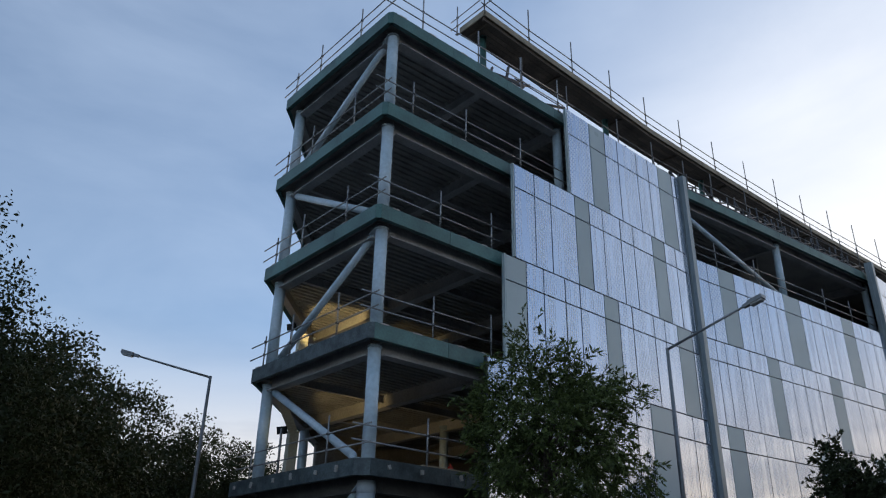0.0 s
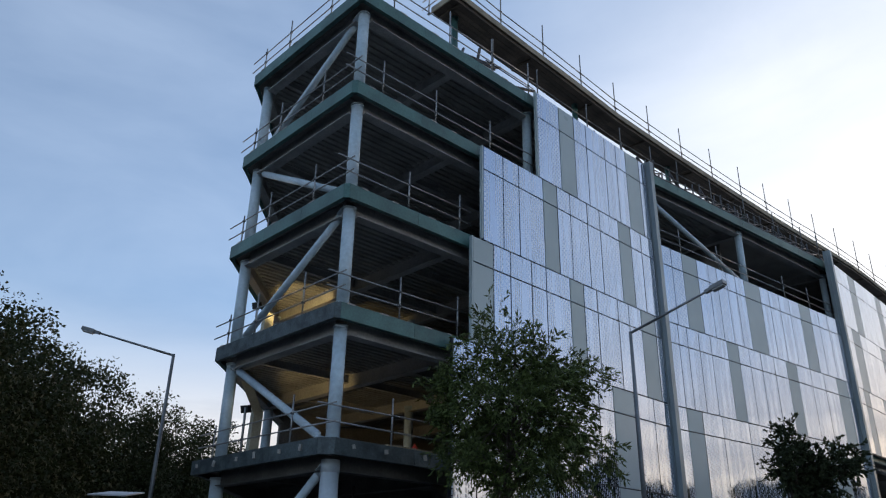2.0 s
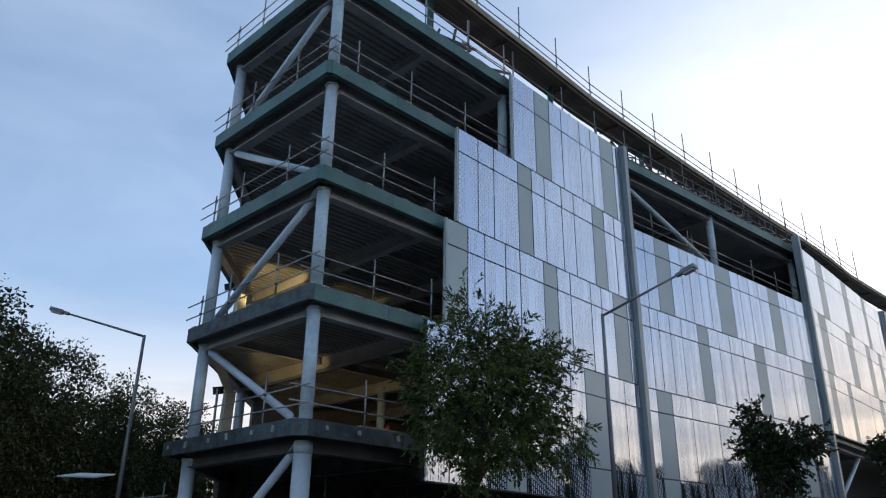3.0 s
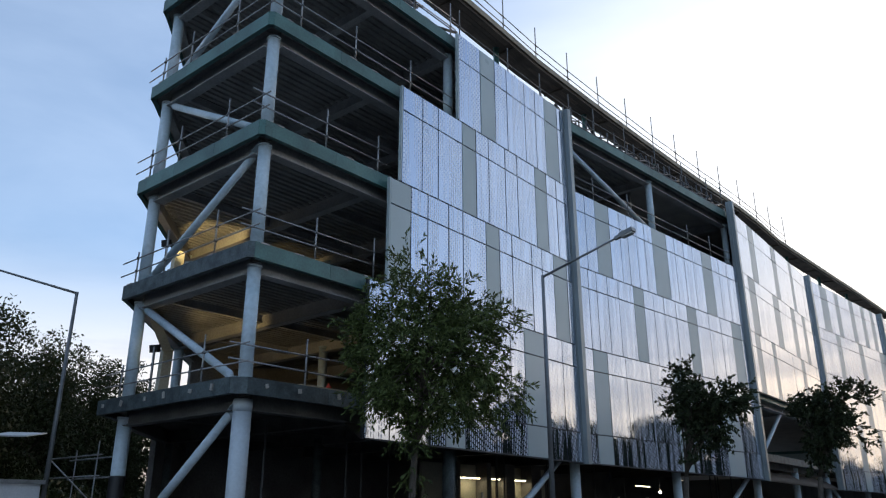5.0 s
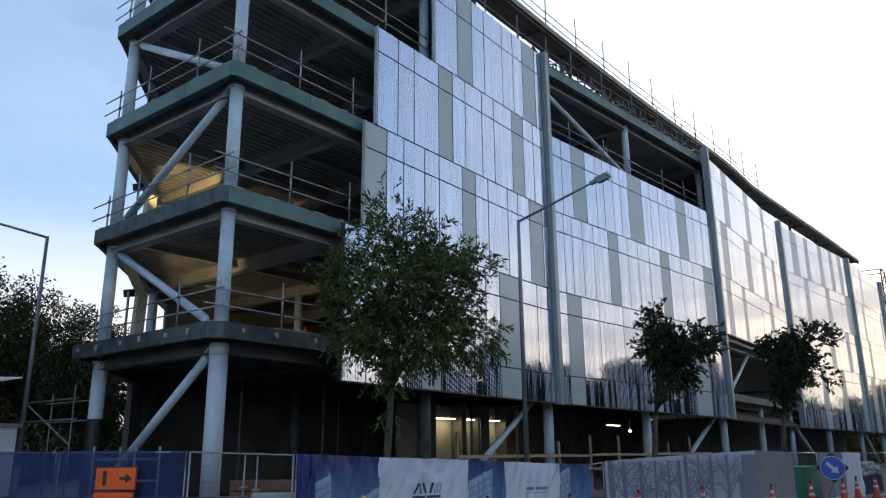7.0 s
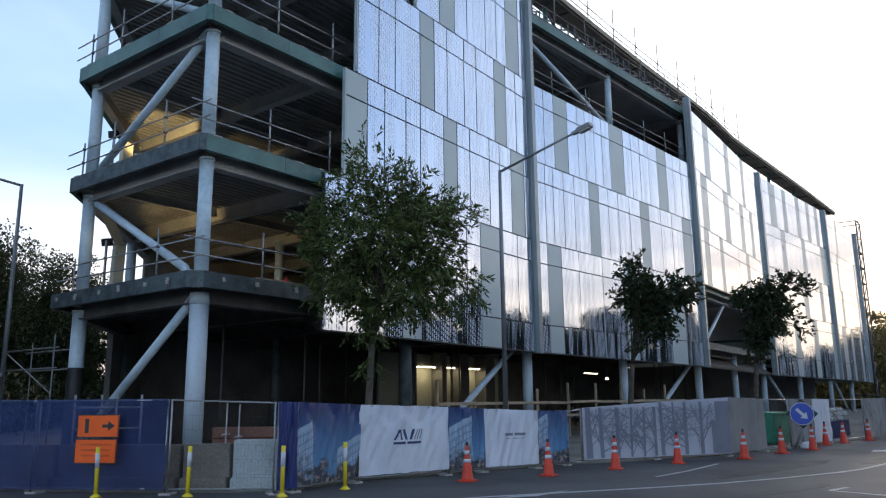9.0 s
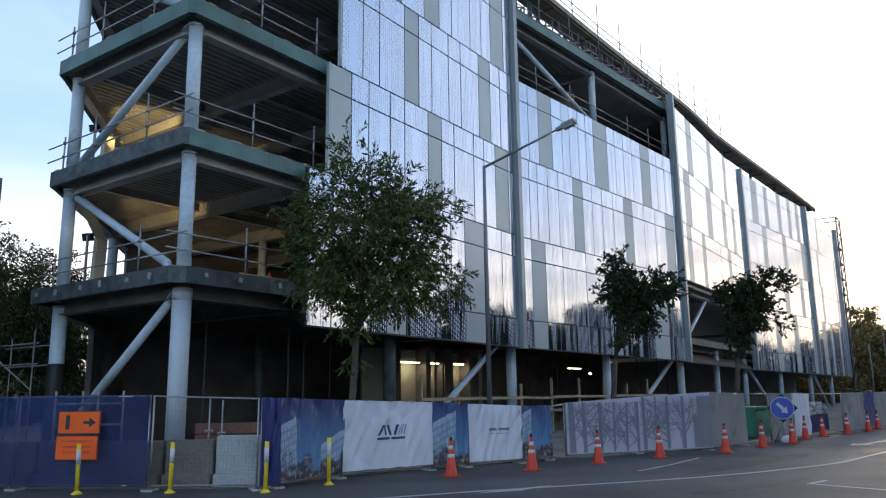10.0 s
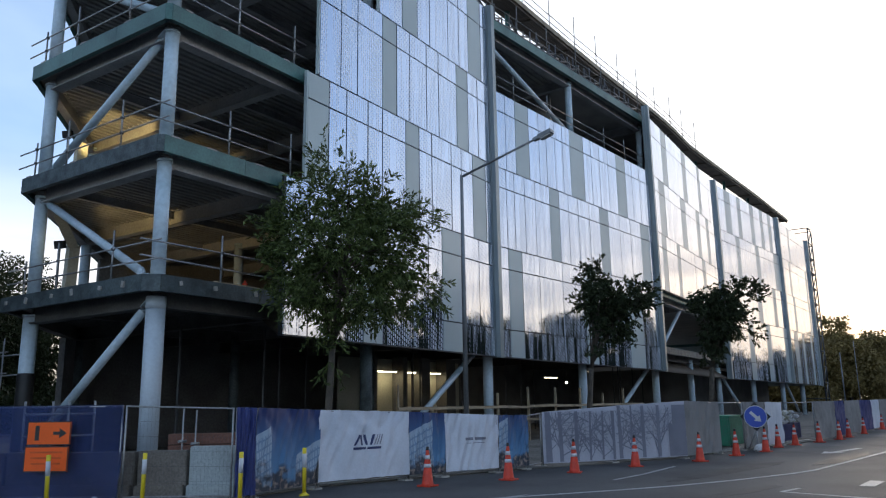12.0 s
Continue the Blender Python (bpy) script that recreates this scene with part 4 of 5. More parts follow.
def tree(base, centre, radii, clumps, leaves, size, seed, material, label, trunk_r=0.12, aspect=0.35, spread=0.34, limbs=26, skirt=0.0, group="", name="tree", ragged=0.30, lobes=None, across=(1, 0)):
    r = np.random.default_rng(seed)
    base, centre, radii = np.array(base, float), np.array(centre, float), np.array(radii, float)
    d = r.normal(size=(clumps, 3))
    d /= np.linalg.norm(d, axis=1)[:, None]
    # uneven outline: lobes pushed out and gaps pulled in
    lobe = np.array([0.84 + ragged * noise.noise(Vector(q * 1.7 + seed * 3.1)) + 0.2 * noise.noise(Vector(q * 4.0 + seed)) for q in d])
    rad = r.uniform(0.1, 1.0, clumps) ** 0.5 * lobe * 1.08
    tips = centre + d * rad[:, None] * radii
    if lobes:
        # crown made of several masses: (offset along the crown's wide side, height, width, half height)
        across = np.array((*across, 0.0))
        lb = np.array(lobes, float)
        vol = lb[:, 2] ** 2 * lb[:, 3]
        which = r.choice(len(lb), clumps, p=vol / vol.sum())
        shell = r.uniform(0.05, 1.0, clumps) ** 0.45
        tips = base * (1, 1, 0) + across * lb[which, 0][:, None] + (0, 0, 1) * lb[which, 1][:, None] + d * shell[:, None] * np.stack([lb[which, 2], lb[which, 2], lb[which, 3]], 1)
    if skirt:
        k = int(clumps * skirt)
        tips[:k] = base + r.normal(size=(k, 3)) * (0.35, 0.35, 0.7) + (0, 0, centre[2] - radii[2] - 0.2)
    e = thing(name, tuple(base), label, "tree", group)
    bm = bmesh.new()
    top = Vector(centre + (0, 0, radii[2] * 0.45))
    b0, mid = Vector(base), Vector(base).lerp(Vector(centre), 0.55)
    mid.x, mid.y = base[0] + (centre[0] - base[0]) * 0.25, base[1] + (centre[1] - base[1]) * 0.25
    tube(bm, b0, b0 + Vector((0, 0, 0.25)), trunk_r * 1.5, 10, trunk_r * 1.1)
    tube(bm, b0 + Vector((0, 0, 0.25)), mid, trunk_r * 1.1, 10, trunk_r * 0.8)
    tube(bm, mid, top, trunk_r * 0.8, 8, trunk_r * 0.15)
    part("trunk", bm, M["bark"], e, "slender grey-brown trunk")
    near = group == "street trees"
    bm = bmesh.new()
    order = np.argsort(r.uniform(size=clumps))[:limbs]
    for i in order:
        t = Vector(tips[i])
        s = r.uniform(0.0, 0.7)
        o = mid.lerp(top, s) if t.z > mid.z + 0.4 else b0.lerp(mid, 0.9)
        k = o.lerp(t, 0.5) + Vector((0, 0, 0.25))
        tube(bm, o, k, trunk_r * 0.35 * (1 - s * 0.5), 6, trunk_r * 0.2)
        tube(bm, k, t, trunk_r * 0.2, 5, 0.008)
        if near:
            part("limb", bm, M["bark"], e)
            bm = bmesh.new()
    if near:
        bm.free()
    else:
        tagged(part("branchwork", bm, M["bark"], e, "thin spreading branches"), kind="stuff")
    pick = r.integers(0, clumps, leaves)
    pts = tips[pick] + np.clip(r.normal(size=(leaves, 3)), -1.45, 1.45) * spread * r.uniform(0.5, 1.2, (clumps, 1))[pick]
    along = None
    if lobes:
        # leaves in hanging sprays along short twigs
        per = 13
        n_tw = leaves // per
        own = r.integers(0, clumps, n_tw)
        root = tips[own] + np.clip(r.normal(size=(n_tw, 3)), -1.5, 1.5) * spread * 0.8
        way = (tips[own] - tips.mean(0)) * 0.35 + r.normal(size=(n_tw, 3)) * 0.6
        way[:, 2] += 0.12
        way /= np.linalg.norm(way, axis=1)[:, None]
        span = r.uniform(0.2, 0.55, n_tw)[:, None, None] * np.linspace(0, 1, per)[None, :, None]
        sag = np.zeros((n_tw, per, 3))
        sag[:, :, 2] = -0.10 * np.linspace(0, 1, per) ** 2
        pts = (root[:, None, :] + way[:, None, :] * span + sag + r.normal(size=(n_tw, per, 3)) * 0.025).reshape(-1, 3)
        along = np.repeat(way + (0, 0, -0.12), per, 0)
    ob = new("crown", leaf_sheet("crown", pts, size, aspect, material, r, along))
    ob.parent = e
    ob.matrix_parent_inverse = Matrix.Translation(e.location).inverted()
    tagged(ob, "uneven leafy crown with gaps")
    return e


tree((3.6, -3.04, 0.03), (4.1, -3.5, 6.2), (2.5, 2.5, 2.7), 165, 33000, 0.165, 3, M["leaf"], "young green street tree with a dense leafy crown", 0.11, 0.30, 0.33, 46, 0.015, "street trees",
     across=(0.68, -0.733), lobes=[(0.6, 6.2, 2.0, 1.9), (-0.25, 8.3, 0.6, 0.8), (1.15, 8.1, 0.8, 0.8), (2.1, 6.8, 0.9, 1.0), (2.3, 5.3, 0.85, 1.0), (-1.2, 6.8, 0.7, 1.0), (-0.8, 5.2, 0.85, 0.8), (0.2, 4.3, 0.6, 0.7), (1.2, 4.5, 0.8, 0.7)])
tree((20.1, -3.55, 0.03), (20.6, -4.6, 6.0), (1.8, 1.8, 2.0), 64, 9500, 0.18, 8, M["leafdark"], "dark-leaved street tree with a ragged leaning crown", 0.13, 0.5, 0.30, 40, 0.0, "street trees",
     across=(0.403, -0.915), lobes=[(0.4, 7.9, 0.45, 0.8), (0.9, 6.5, 1.05, 1.0), (1.4, 5.5, 1.0, 0.9), (2.75, 6.3, 0.6, 0.6), (0.2, 6.3, 0.5, 0.5), (0.7, 4.6, 0.6, 0.7), (2.0, 6.8, 0.4, 0.35)])
tree((37.8, -4.1, 0.03), (38.2, -5.6, 7.0), (2.5, 2.5, 2.4), 84, 11500, 0.22, 12, M["leafdark"], "dark-leaved street tree with a wide ragged crown", 0.17, 0.5, 0.36, 44, 0.0, "street trees",
     across=(0.264, -0.965), lobes=[(0.2, 7.9, 1.0, 0.95), (1.6, 8.0, 1.3, 1.05), (3.0, 8.7, 0.7, 0.5), (1.0, 6.4, 1.15, 1.15), (2.7, 6.9, 0.8, 0.7), (3.7, 8.4, 0.4, 0.35), (0.6, 5.2, 0.8, 0.8), (3.2, 5.7, 0.45, 0.35)])

# dense woodland edge along the side street
wood = np.random.default_rng(21)
for i in range(15):
    f = i / 14
    d = 29 * (1 - f) ** 1.0 + 92 * f
    ang = np.interp(d, (29, 38, 46, 57, 66, 79, 92), (0.115, 0.205, 0.262, 0.33, 0.395, 0.46, 0.50))
    x, y = -12.26 + d * ang, -17.76 + d * math.sqrt(1 - ang * ang)
    x, y = x - 1.9, y + 1.6
    tan = np.interp(d, (29, 38, 46, 57, 66, 79, 92), (0.43, 0.335, 0.285, 0.235, 0.20, 0.168, 0.15))
    h = (1.85 + d * tan) * 1.0 + wood.uniform(-0.5, 0.6)
    w = wood.uniform(3.6, 4.6)
    tree((x, y, 0), (x, y, h * 0.5), (w, w, h * (0.52 if i < 3 else 0.55)), 110, 26000 if i < 3 else 14000, 0.19 if i < 3 else 0.28, 40 + i, M["leafwood"], "tall dense dark green tree at the woodland edge", 0.25, 0.55, 0.70, 18, 0.0, "woodland edge trees", "woodland_tree")
tree((-10.6, 9.0, 0), (-10.1, 9.0, 6.6), (2.8, 2.8, 7.9), 190, 30000, 0.17, 77, M["leafwood"], "tall dense dark green tree at the woodland edge", 0.25, 0.55, 0.6, 18, 0.0, "woodland edge trees", "woodland_tree")
for x, y in [(-16 + i * 9.0, 20 + i * 11) for i in range(7)] + [(34, 44), (40, 52), (46, 62), (52, 54), (58, 70)]:
    i = int(x)
    tree((x, y, 0), (x, y, 7), (5, 5, 6.8), 110, 3500, 0.6, 80 + i, M["leafwood"], "tall dense dark green tree at the woodland edge", 0.25, 0.6, 0.9, 14, 0.0, "woodland edge trees", "woodland_tree")
# low scrub that closes the foot of the wood
und = np.random.default_rng(9)
n_u = 60000
along = und.uniform(0, 1, n_u)
ux, uy = -14 + along * 46 + und.normal(size=n_u) * 1.6, 12 + along * 52 + und.normal(size=n_u) * 1.6
lump = np.array([noise.noise(Vector((a * 30, 0.5, 2.0))) for a in along])
uz = und.uniform(0, 1, n_u) ** 0.8 * (3.6 + 1.6 * lump)
tagged(new("undergrowth", leaf_sheet("undergrowth", np.stack([ux, uy, uz], 1), 0.42, 0.55, M["leafwood"], und)), "dense dark scrub along the foot of the wood", "undergrowth", kind="stuff")
# trees at the far end of the street
for i, (x, y, h) in enumerate(((108, 1.5, 11.5), (116, -3.5, 13), (126, -6.5, 13), (130, -13, 11.5), (140, -18, 11), (150, -24, 10.5), (122, 4, 14), (165, -32, 11), (112, 8, 12), (136, 6, 13), (150, -10, 13), (172, -22, 12))):
    tree((x, y, 0), (x, y, h * 0.47), (5.6, 5.6, h * 0.54), 150, 17000, 0.5, 120 + i, M["leafbrown"], "full olive-brown tree at the far street end", 0.25, 0.6, 0.8, 16, 0.0, "far street trees", "far_tree")
# trees on the far side of the street, seen in the glazing
opp = np.random.default_rng(5)
for i in range(21):
    x, y, h = -2 + i * 5.2 + opp.uniform(-1.5, 1.5), -29 + opp.uniform(-2, 1.5), opp.uniform(9.5, 13.2)
    if 27 < x < 44:
        continue  # a gap in the row
    tree((x, y, 0), (x, y, h * 0.58), (3.6, 3.6, h * 0.46), 90, 9000, 0.42, 200 + i, M["leafwood"], "dark green street tree across the road", 0.18, 0.5, 0.6, 16, 0.0, "trees across the road")

for i in range(19):
    x, y, h = 108 + i * 8.5 + opp.uniform(-2, 2), -31 + opp.uniform(-2, 2), opp.uniform(9.5, 12.0)
    tree((x, y, 0), (x, y, h * 0.54), (5.0, 5.0, h * 0.48), 80, 3600, 0.62, 240 + i, M["leafwood"], "dark green street tree across the road", 0.2, 0.5, 0.8, 12, 0.0, "trees across the road")


# ---- street lamps ----
def street_lamp(base, h, arm, label):
    e = thing("street_lamp", base, label, "street lamp", "street lamps")
    b = Vector(base)
    bm = bmesh.new()
    tube(bm, b, b + Vector((0, 0, 1.5)), 0.11, 12, 0.105)
    tube(bm, b + Vector((0, 0, 1.5)), b + Vector((0, 0, h)), 0.085, 12, 0.055)
    part("pole", bm, M["lampgrey"], e)
    a = Vector(arm)
    top = b + Vector((0, 0, h))
    bm = bmesh.new()
    tube(bm, top - Vector((0, 0, 0.05)), top + a * 0.86, 0.045, 10, 0.035)
    part("arm", bm, M["lampgrey"], e)
    d = a.normalized()
    bm = bmesh.new()
    p0, p1 = top + a * 0.84, top + a * 1.04
    bar(bm, p0, p0.lerp(p1, 0.35), 0.14, 0.10)
    bar(bm, p0.lerp(p1, 0.3), p1, 0.26, 0.13)
    hd = part("lamp_head", bm, M["lampgrey"], e, "flat grey lamp head")
    bm = bmesh.new()
    dn = Vector((0, 0, -0.085))
    bar(bm, p0.lerp(p1, 0.4) + dn, p0.lerp(p1, 0.95) + dn, 0.2, 0.05)
    part("lens", bm, M["lens"], hd, "clear unlit lens")


street_lamp((8.55, -4.5, 0.03), 9.40, (0.0, -3.3, 0.80), "grey steel street lamp with a long arm, unlit")
street_lamp((-0.75, 9.35, 0.0), 9.40, (-2.65, 2.0, 0.80), "grey steel street lamp with a long arm, unlit")


# ---- fences ----
def cloth_off(u, w, seed, fold):
    """How far a hung sheet stands out at u along and w up: folds, and sharp creases that fan from its upper corners."""
    off = noise.noise(Vector((u * 7 + seed * 9 + w * 0.8, w * 1.2, seed))) * 1.2 + 0.6 * noise.noise(Vector((u * 17 - w * 3, w * 2.0, seed * 2.0)))
    off -= 1.5 * abs(noise.noise(Vector((u * 8 - w * 2.5, w * 1.1 + u, seed * 3.0)))) + 0.9 * abs(noise.noise(Vector((u * 5 + w * 4.5, w * 0.7, seed * 7.0))))
    for cu, sgn in ((-0.05, 1), (1.05, -1)):
        a = math.atan2(1.08 - w, sgn * (u - cu) * 1.4)
        reach = math.hypot(u - cu, 1.08 - w)
        off -= 1.3 * max(0.0, 1.0 - reach) * abs(noise.noise(Vector((a * 5.5 + seed, seed * 4.0, 0.3))))
    return fold * off


def cloth(bm, p, q, z0p, z0q, z1p, z1q, seed, fold=0.03, nx=56, nz=18):
    """Sheet hung between two posts with soft upright folds, 5 mm thick."""
    p, q = Vector((*p, 0)), Vector((*q, 0))
    d = (q - p).normalized()
    nrm = Vector((d.y, -d.x, 0))
    grid = []
    for side in (0.0, 0.005):
        g = []
        for i in range(nx + 1):
            u = i / nx
            col = []
            for k in range(nz + 1):
                w = k / nz
                z = (z0p * (1 - u) + z0q * u) * (1 - w) + (z1p * (1 - u) + z1q * u) * w
                off = cloth_off(u, w, seed, fold)
                c = p.lerp(q, u) + nrm * (off + 0.085 - side)
                col.append(bm.verts.new((c.x, c.y, z + 0.012 * noise.noise(Vector((u * 9, seed, 0))) * (1 if k in (0, nz) else 0))))
            g.append(col)
        grid.append(g)
    for g, flip in ((grid[0], False), (grid[1], True)):
        for i in range(nx):
            for k in range(nz):
                f = (g[i][k], g[i + 1][k], g[i + 1][k + 1], g[i][k + 1])
                bm.faces.new(f[::-1] if flip else f).smooth = True


def fence_panel(p, q, z1p, z1q, cover=None, label="galvanised wire mesh temporary fence panel", seed=0.0, cover_name="cover", cover_label="", low=0.1, wires=True, fold=0.045):
    e = thing("fence_panel", (*p, 0), label, "fence", "temporary site fence")
    P, Q = Vector((*p, 0)), Vector((*q, 0))
    up = Vector((0, 0, 1))
    d = (Q - P).normalized()
    P, Q = P + d * 0.04, Q - d * 0.04
    for c, z in ((P, z1p), (Q, z1q)):
        bm = bmesh.new()
        tube(bm, c, c + up * z, 0.02, 8)
        part("post", bm, M["tube"], e)
        bm = bmesh.new()
        n = Vector((d.y, -d.x, 0))
        bar(bm, c - n * 0.3, c + n * 0.06, 0.16, 0.09)
        part("foot", bm, M["concrete"], e, "concrete fence foot")
    for za, zb in ((0.12, 0.12), (z1p - 0.02, z1q - 0.02)) + (((z1p * 0.55, z1q * 0.55),) if cover == "branches" else ()):
        bm = bmesh.new()
        tube(bm, P + up * za, Q + up * zb, 0.018, 8)
        part("rail", bm, M["tube"], e)
    if wires:
        bm = bmesh.new()
        L = (Q - P).length
        for k in range(1, int(L / 0.075)):
            u = k * 0.075 / L
            c = P.lerp(Q, u)
            bar(bm, c + up * 0.12, c + up * (z1p * (1 - u) + z1q * u - 0.02), 0.0014, 0.0014, (0, 1, 0))
        for k in range(1, 6):
            bar(bm, P + up * (0.12 + k * (z1p - 0.14) / 6), Q + up * (0.12 + k * (z1q - 0.14) / 6), 0.003, 0.003)
        part("wire_mesh", bm, M["darktube"], e)
    c = None
    if cover:
        bm = bmesh.new()
        cloth(bm, p, q, low, low, z1p + 0.01, z1q + 0.01, seed, fold)
        c = part(cover_name, bm, M[cover], e, cover_label)
    return e, c


# blue shade-cloth run, open mesh run, and the banner run
fence_panel((-7.2, 5.2), (-5.6, 2.0), 1.97, 1.95, "bluecloth", "temporary fence panel hung with blue shade cloth", 1.1, "shade_cloth")
fence_panel((-5.6, 2.0), (-4.26, -0.83), 1.95, 1.93, "bluecloth", "temporary fence panel hung with blue shade cloth", 2.3, "shade_cloth")
fence_panel((-4.26, -0.83), (-2.86, -3.52), 1.93, 1.92, "bluecloth", "temporary fence panel hung with blue shade cloth", 3.7, "shade_cloth")
fence_panel((-2.86, -3.52), (-1.62, -5.42), 1.92, 1.84)
fence_panel((-1.62, -5.42), (-1.15, -5.50), 1.84, 1.82, "bluesolid", "narrow fence end wrapped in blue vinyl", 4.4, "wrap")
fence_panel((-1.15, -5.50), (0.85, -5.35), 1.82, 1.75, "picture", "fence panel with a blue printed banner of a building", 5.2, "banner", "blue printed picture banner", low=0.14)
_, banner1 = fence_panel((0.85, -5.35), (3.35, -6.05), 1.75, 1.66, "white", "fence panel with a creased white banner", 6.1, "banner", "creased white vinyl banner", low=0.16)
fence_panel((3.35, -6.05), (4.45, -6.40), 1.66, 1.60, "picture", "fence panel with a blue printed banner of a building", 7.9, "banner", "blue printed picture banner", low=0.14)
_, banner2 = fence_panel((4.45, -6.40), (6.1, -7.05), 1.60, 1.52, "white", "fence panel with a creased white banner", 8.8, "banner", "creased white vinyl banner", low=0.14)
fence_panel((6.1, -7.05), (7.3, -7.30), 1.52, 1.50, "picture", "fence panel with a blue printed banner of a building", 9.5, "banner", "blue printed picture banner", low=0.12)
fence_panel((7.3, -7.30), (8.3, -7.25), 1.50, 1.55)
_, print1 = fence_panel((8.3, -7.25), (10.5, -8.6), 1.56, 1.70, "branches", "fence panel with a grey branch-patterned print", 10.2, "banner", "pale hoarding board printed with grey twigs and trunks", low=0.1, fold=0.002)
_, print2 = fence_panel((10.5, -8.6), (12.9, -10.05), 1.70, 1.82, "branches", "fence panel with a grey branch-patterned print", 11.6, "banner", "pale hoarding board printed with grey twigs and trunks", low=0.1, fold=0.002)
fence_panel((12.9, -10.05), (15.6, -10.45), 1.82, 1.76, "greycloth", "fence panel hung with grey shade cloth", 12.6, "shade_cloth")
fence_panel((15.6, -10.45), (17.8, -10.75), 1.76, 1.74)
fence_panel((17.8, -10.75), (20.0, -11.05), 1.74, 1.72, "greycloth", "fence panel hung with grey shade cloth", 13.1, "shade_cloth")
fence_panel((20.0, -11.05), (21.4, -11.4), 1.72, 1.70, "white", "fence panel with a creased white banner", 14.2, "banner", "creased white vinyl banner")
fence_panel((21.4, -11.4), (24.8, -12.1), 1.70, 1.70)
far = [(24.8, -12.1), (28.2, -12.45), (30.6, -12.6), (34.5, -12.85), (38.2, -13.05), (41.0, -13.2), (46, -13.4), (52, -13.6), (60, -13.8), (70, -14.0)]
for k, (a, b) in enumerate(zip(far, far[1:])):
    cv = ("greycloth", "bluesolid", "greycloth", "bluesolid", "white", "greycloth", "bluesolid", "greycloth", "greycloth")[k]
    fence_panel(a, b, 1.70, 1.70, cv, {"greycloth": "fence panel hung with grey shade cloth", "bluesolid": "fence panel hung with blue vinyl", "white": "fence panel with a creased white banner"}[cv], 15.0 + k, "shade_cloth", wires=False)


def on_panel(p, q, u, z, out=0.125):
    p, q = Vector((*p, 0)), Vector((*q, 0))
    d = (q - p).normalized()
    c = p.lerp(q, u) + Vector((d.y, -d.x, 0)) * out
    c.z = z
    return c, d, Vector((d.y, -d.x, 0))


def decal(parent, p, q, shapes, material, name, seed, low, top, fold=0.045):
    """Printed four-cornered shapes of (u along, z) that follow the folds of a banner."""
    for poly in shapes:
        bm = bmesh.new()
        rows = []
        for k in range(5):
            row = []
            for i in range(7):
                f, g = i / 6, k / 4
                u = (poly[0][0] * (1 - f) + poly[1][0] * f) * (1 - g) + (poly[3][0] * (1 - f) + poly[2][0] * f) * g
                z = (poly[0][1] * (1 - f) + poly[1][1] * f) * (1 - g) + (poly[3][1] * (1 - f) + poly[2][1] * f) * g
                row.append(bm.verts.new(on_panel(p, q, u, z, 0.092 + cloth_off(u, (z - low) / (top - low), seed, fold))[0]))
            rows.append(row)
        for k in range(4):
            for i in range(6):
                bm.faces.new((rows[k][i], rows[k][i + 1], rows[k + 1][i + 1], rows[k + 1][i]))
        part(name, bm, material, parent)


def branch_marks(parent, p, q, top, seed, plain_from):
    """Grey printed trunks with twigs that fork upwards across a flat board; past plain_from the print is solid."""
    r = random.Random(seed)
    L = (Vector(q) - Vector(p)).length
    bm = bmesh.new()
    layer = [0.0]

    def strip(x0, z0, x1, z1, w0, w1):
        d = Vector((x1 - x0, z1 - z0)).normalized()
        n = Vector((-d.y, d.x))
        layer[0] += 0.00002
        quad = [(x0 + n.x * w0, z0 + n.y * w0), (x0 - n.x * w0, z0 - n.y * w0), (x1 - n.x * w1, z1 - n.y * w1), (x1 + n.x * w1, z1 + n.y * w1)]
        quad = [(min(max(x, 0.02), L - 0.02), min(max(z, 0.13), top - 0.03)) for x, z in quad]
        bm.faces.new([bm.verts.new(on_panel(p, q, x / L, z, 0.094 + layer[0])[0]) for x, z in quad])

    def twig(x, z, a, length, w, depth):
        for _ in range(3):
            x1, z1 = x + math.cos(a) * length / 3, z + math.sin(a) * length / 3
            if not (0 < x1 < L and 0.12 < z1 < top):
                return
            strip(x, z, x1, z1, w, w * 0.85)
            x, z, w = x1, z1, w * 0.85
            a += r.uniform(-0.12, 0.12)
            if depth and r.random() < 0.75:
                twig(x, z, a + r.choice((-1, 1)) * r.uniform(0.4, 0.9), length * r.uniform(0.5, 0.8), w * 0.8, depth - 1)

    x = r.uniform(0.15, 0.35)
    while x < L * plain_from:
        w = r.choice((0.04, 0.07, 0.11))
        lean = r.uniform(-0.04, 0.04)
        strip(x, 0.12, x + lean, top - 0.02, w, w * 0.85)
        for _ in range(8):
            z = r.uniform(0.15, top - 0.35)
            sd = r.choice((-1, 1))
            twig(x + sd * w * 0.8, z, math.pi / 2 - sd * r.uniform(0.3, 1.25), r.uniform(0.5, 1.1), r.uniform(0.012, 0.024), 2)
        x += r.uniform(0.42, 0.62)
    if plain_from < 1:
        strip(L * (plain_from + 0.06), 0.62, L, 0.62, 0.5, 0.5)
        strip(L * (plain_from + 0.12), 0.95, L, 0.95, 0.8, 0.8)
    tagged(part("printed_pattern", bm, M["greyprint"], parent, "printed grey trunks and twigs"), kind="stuff")


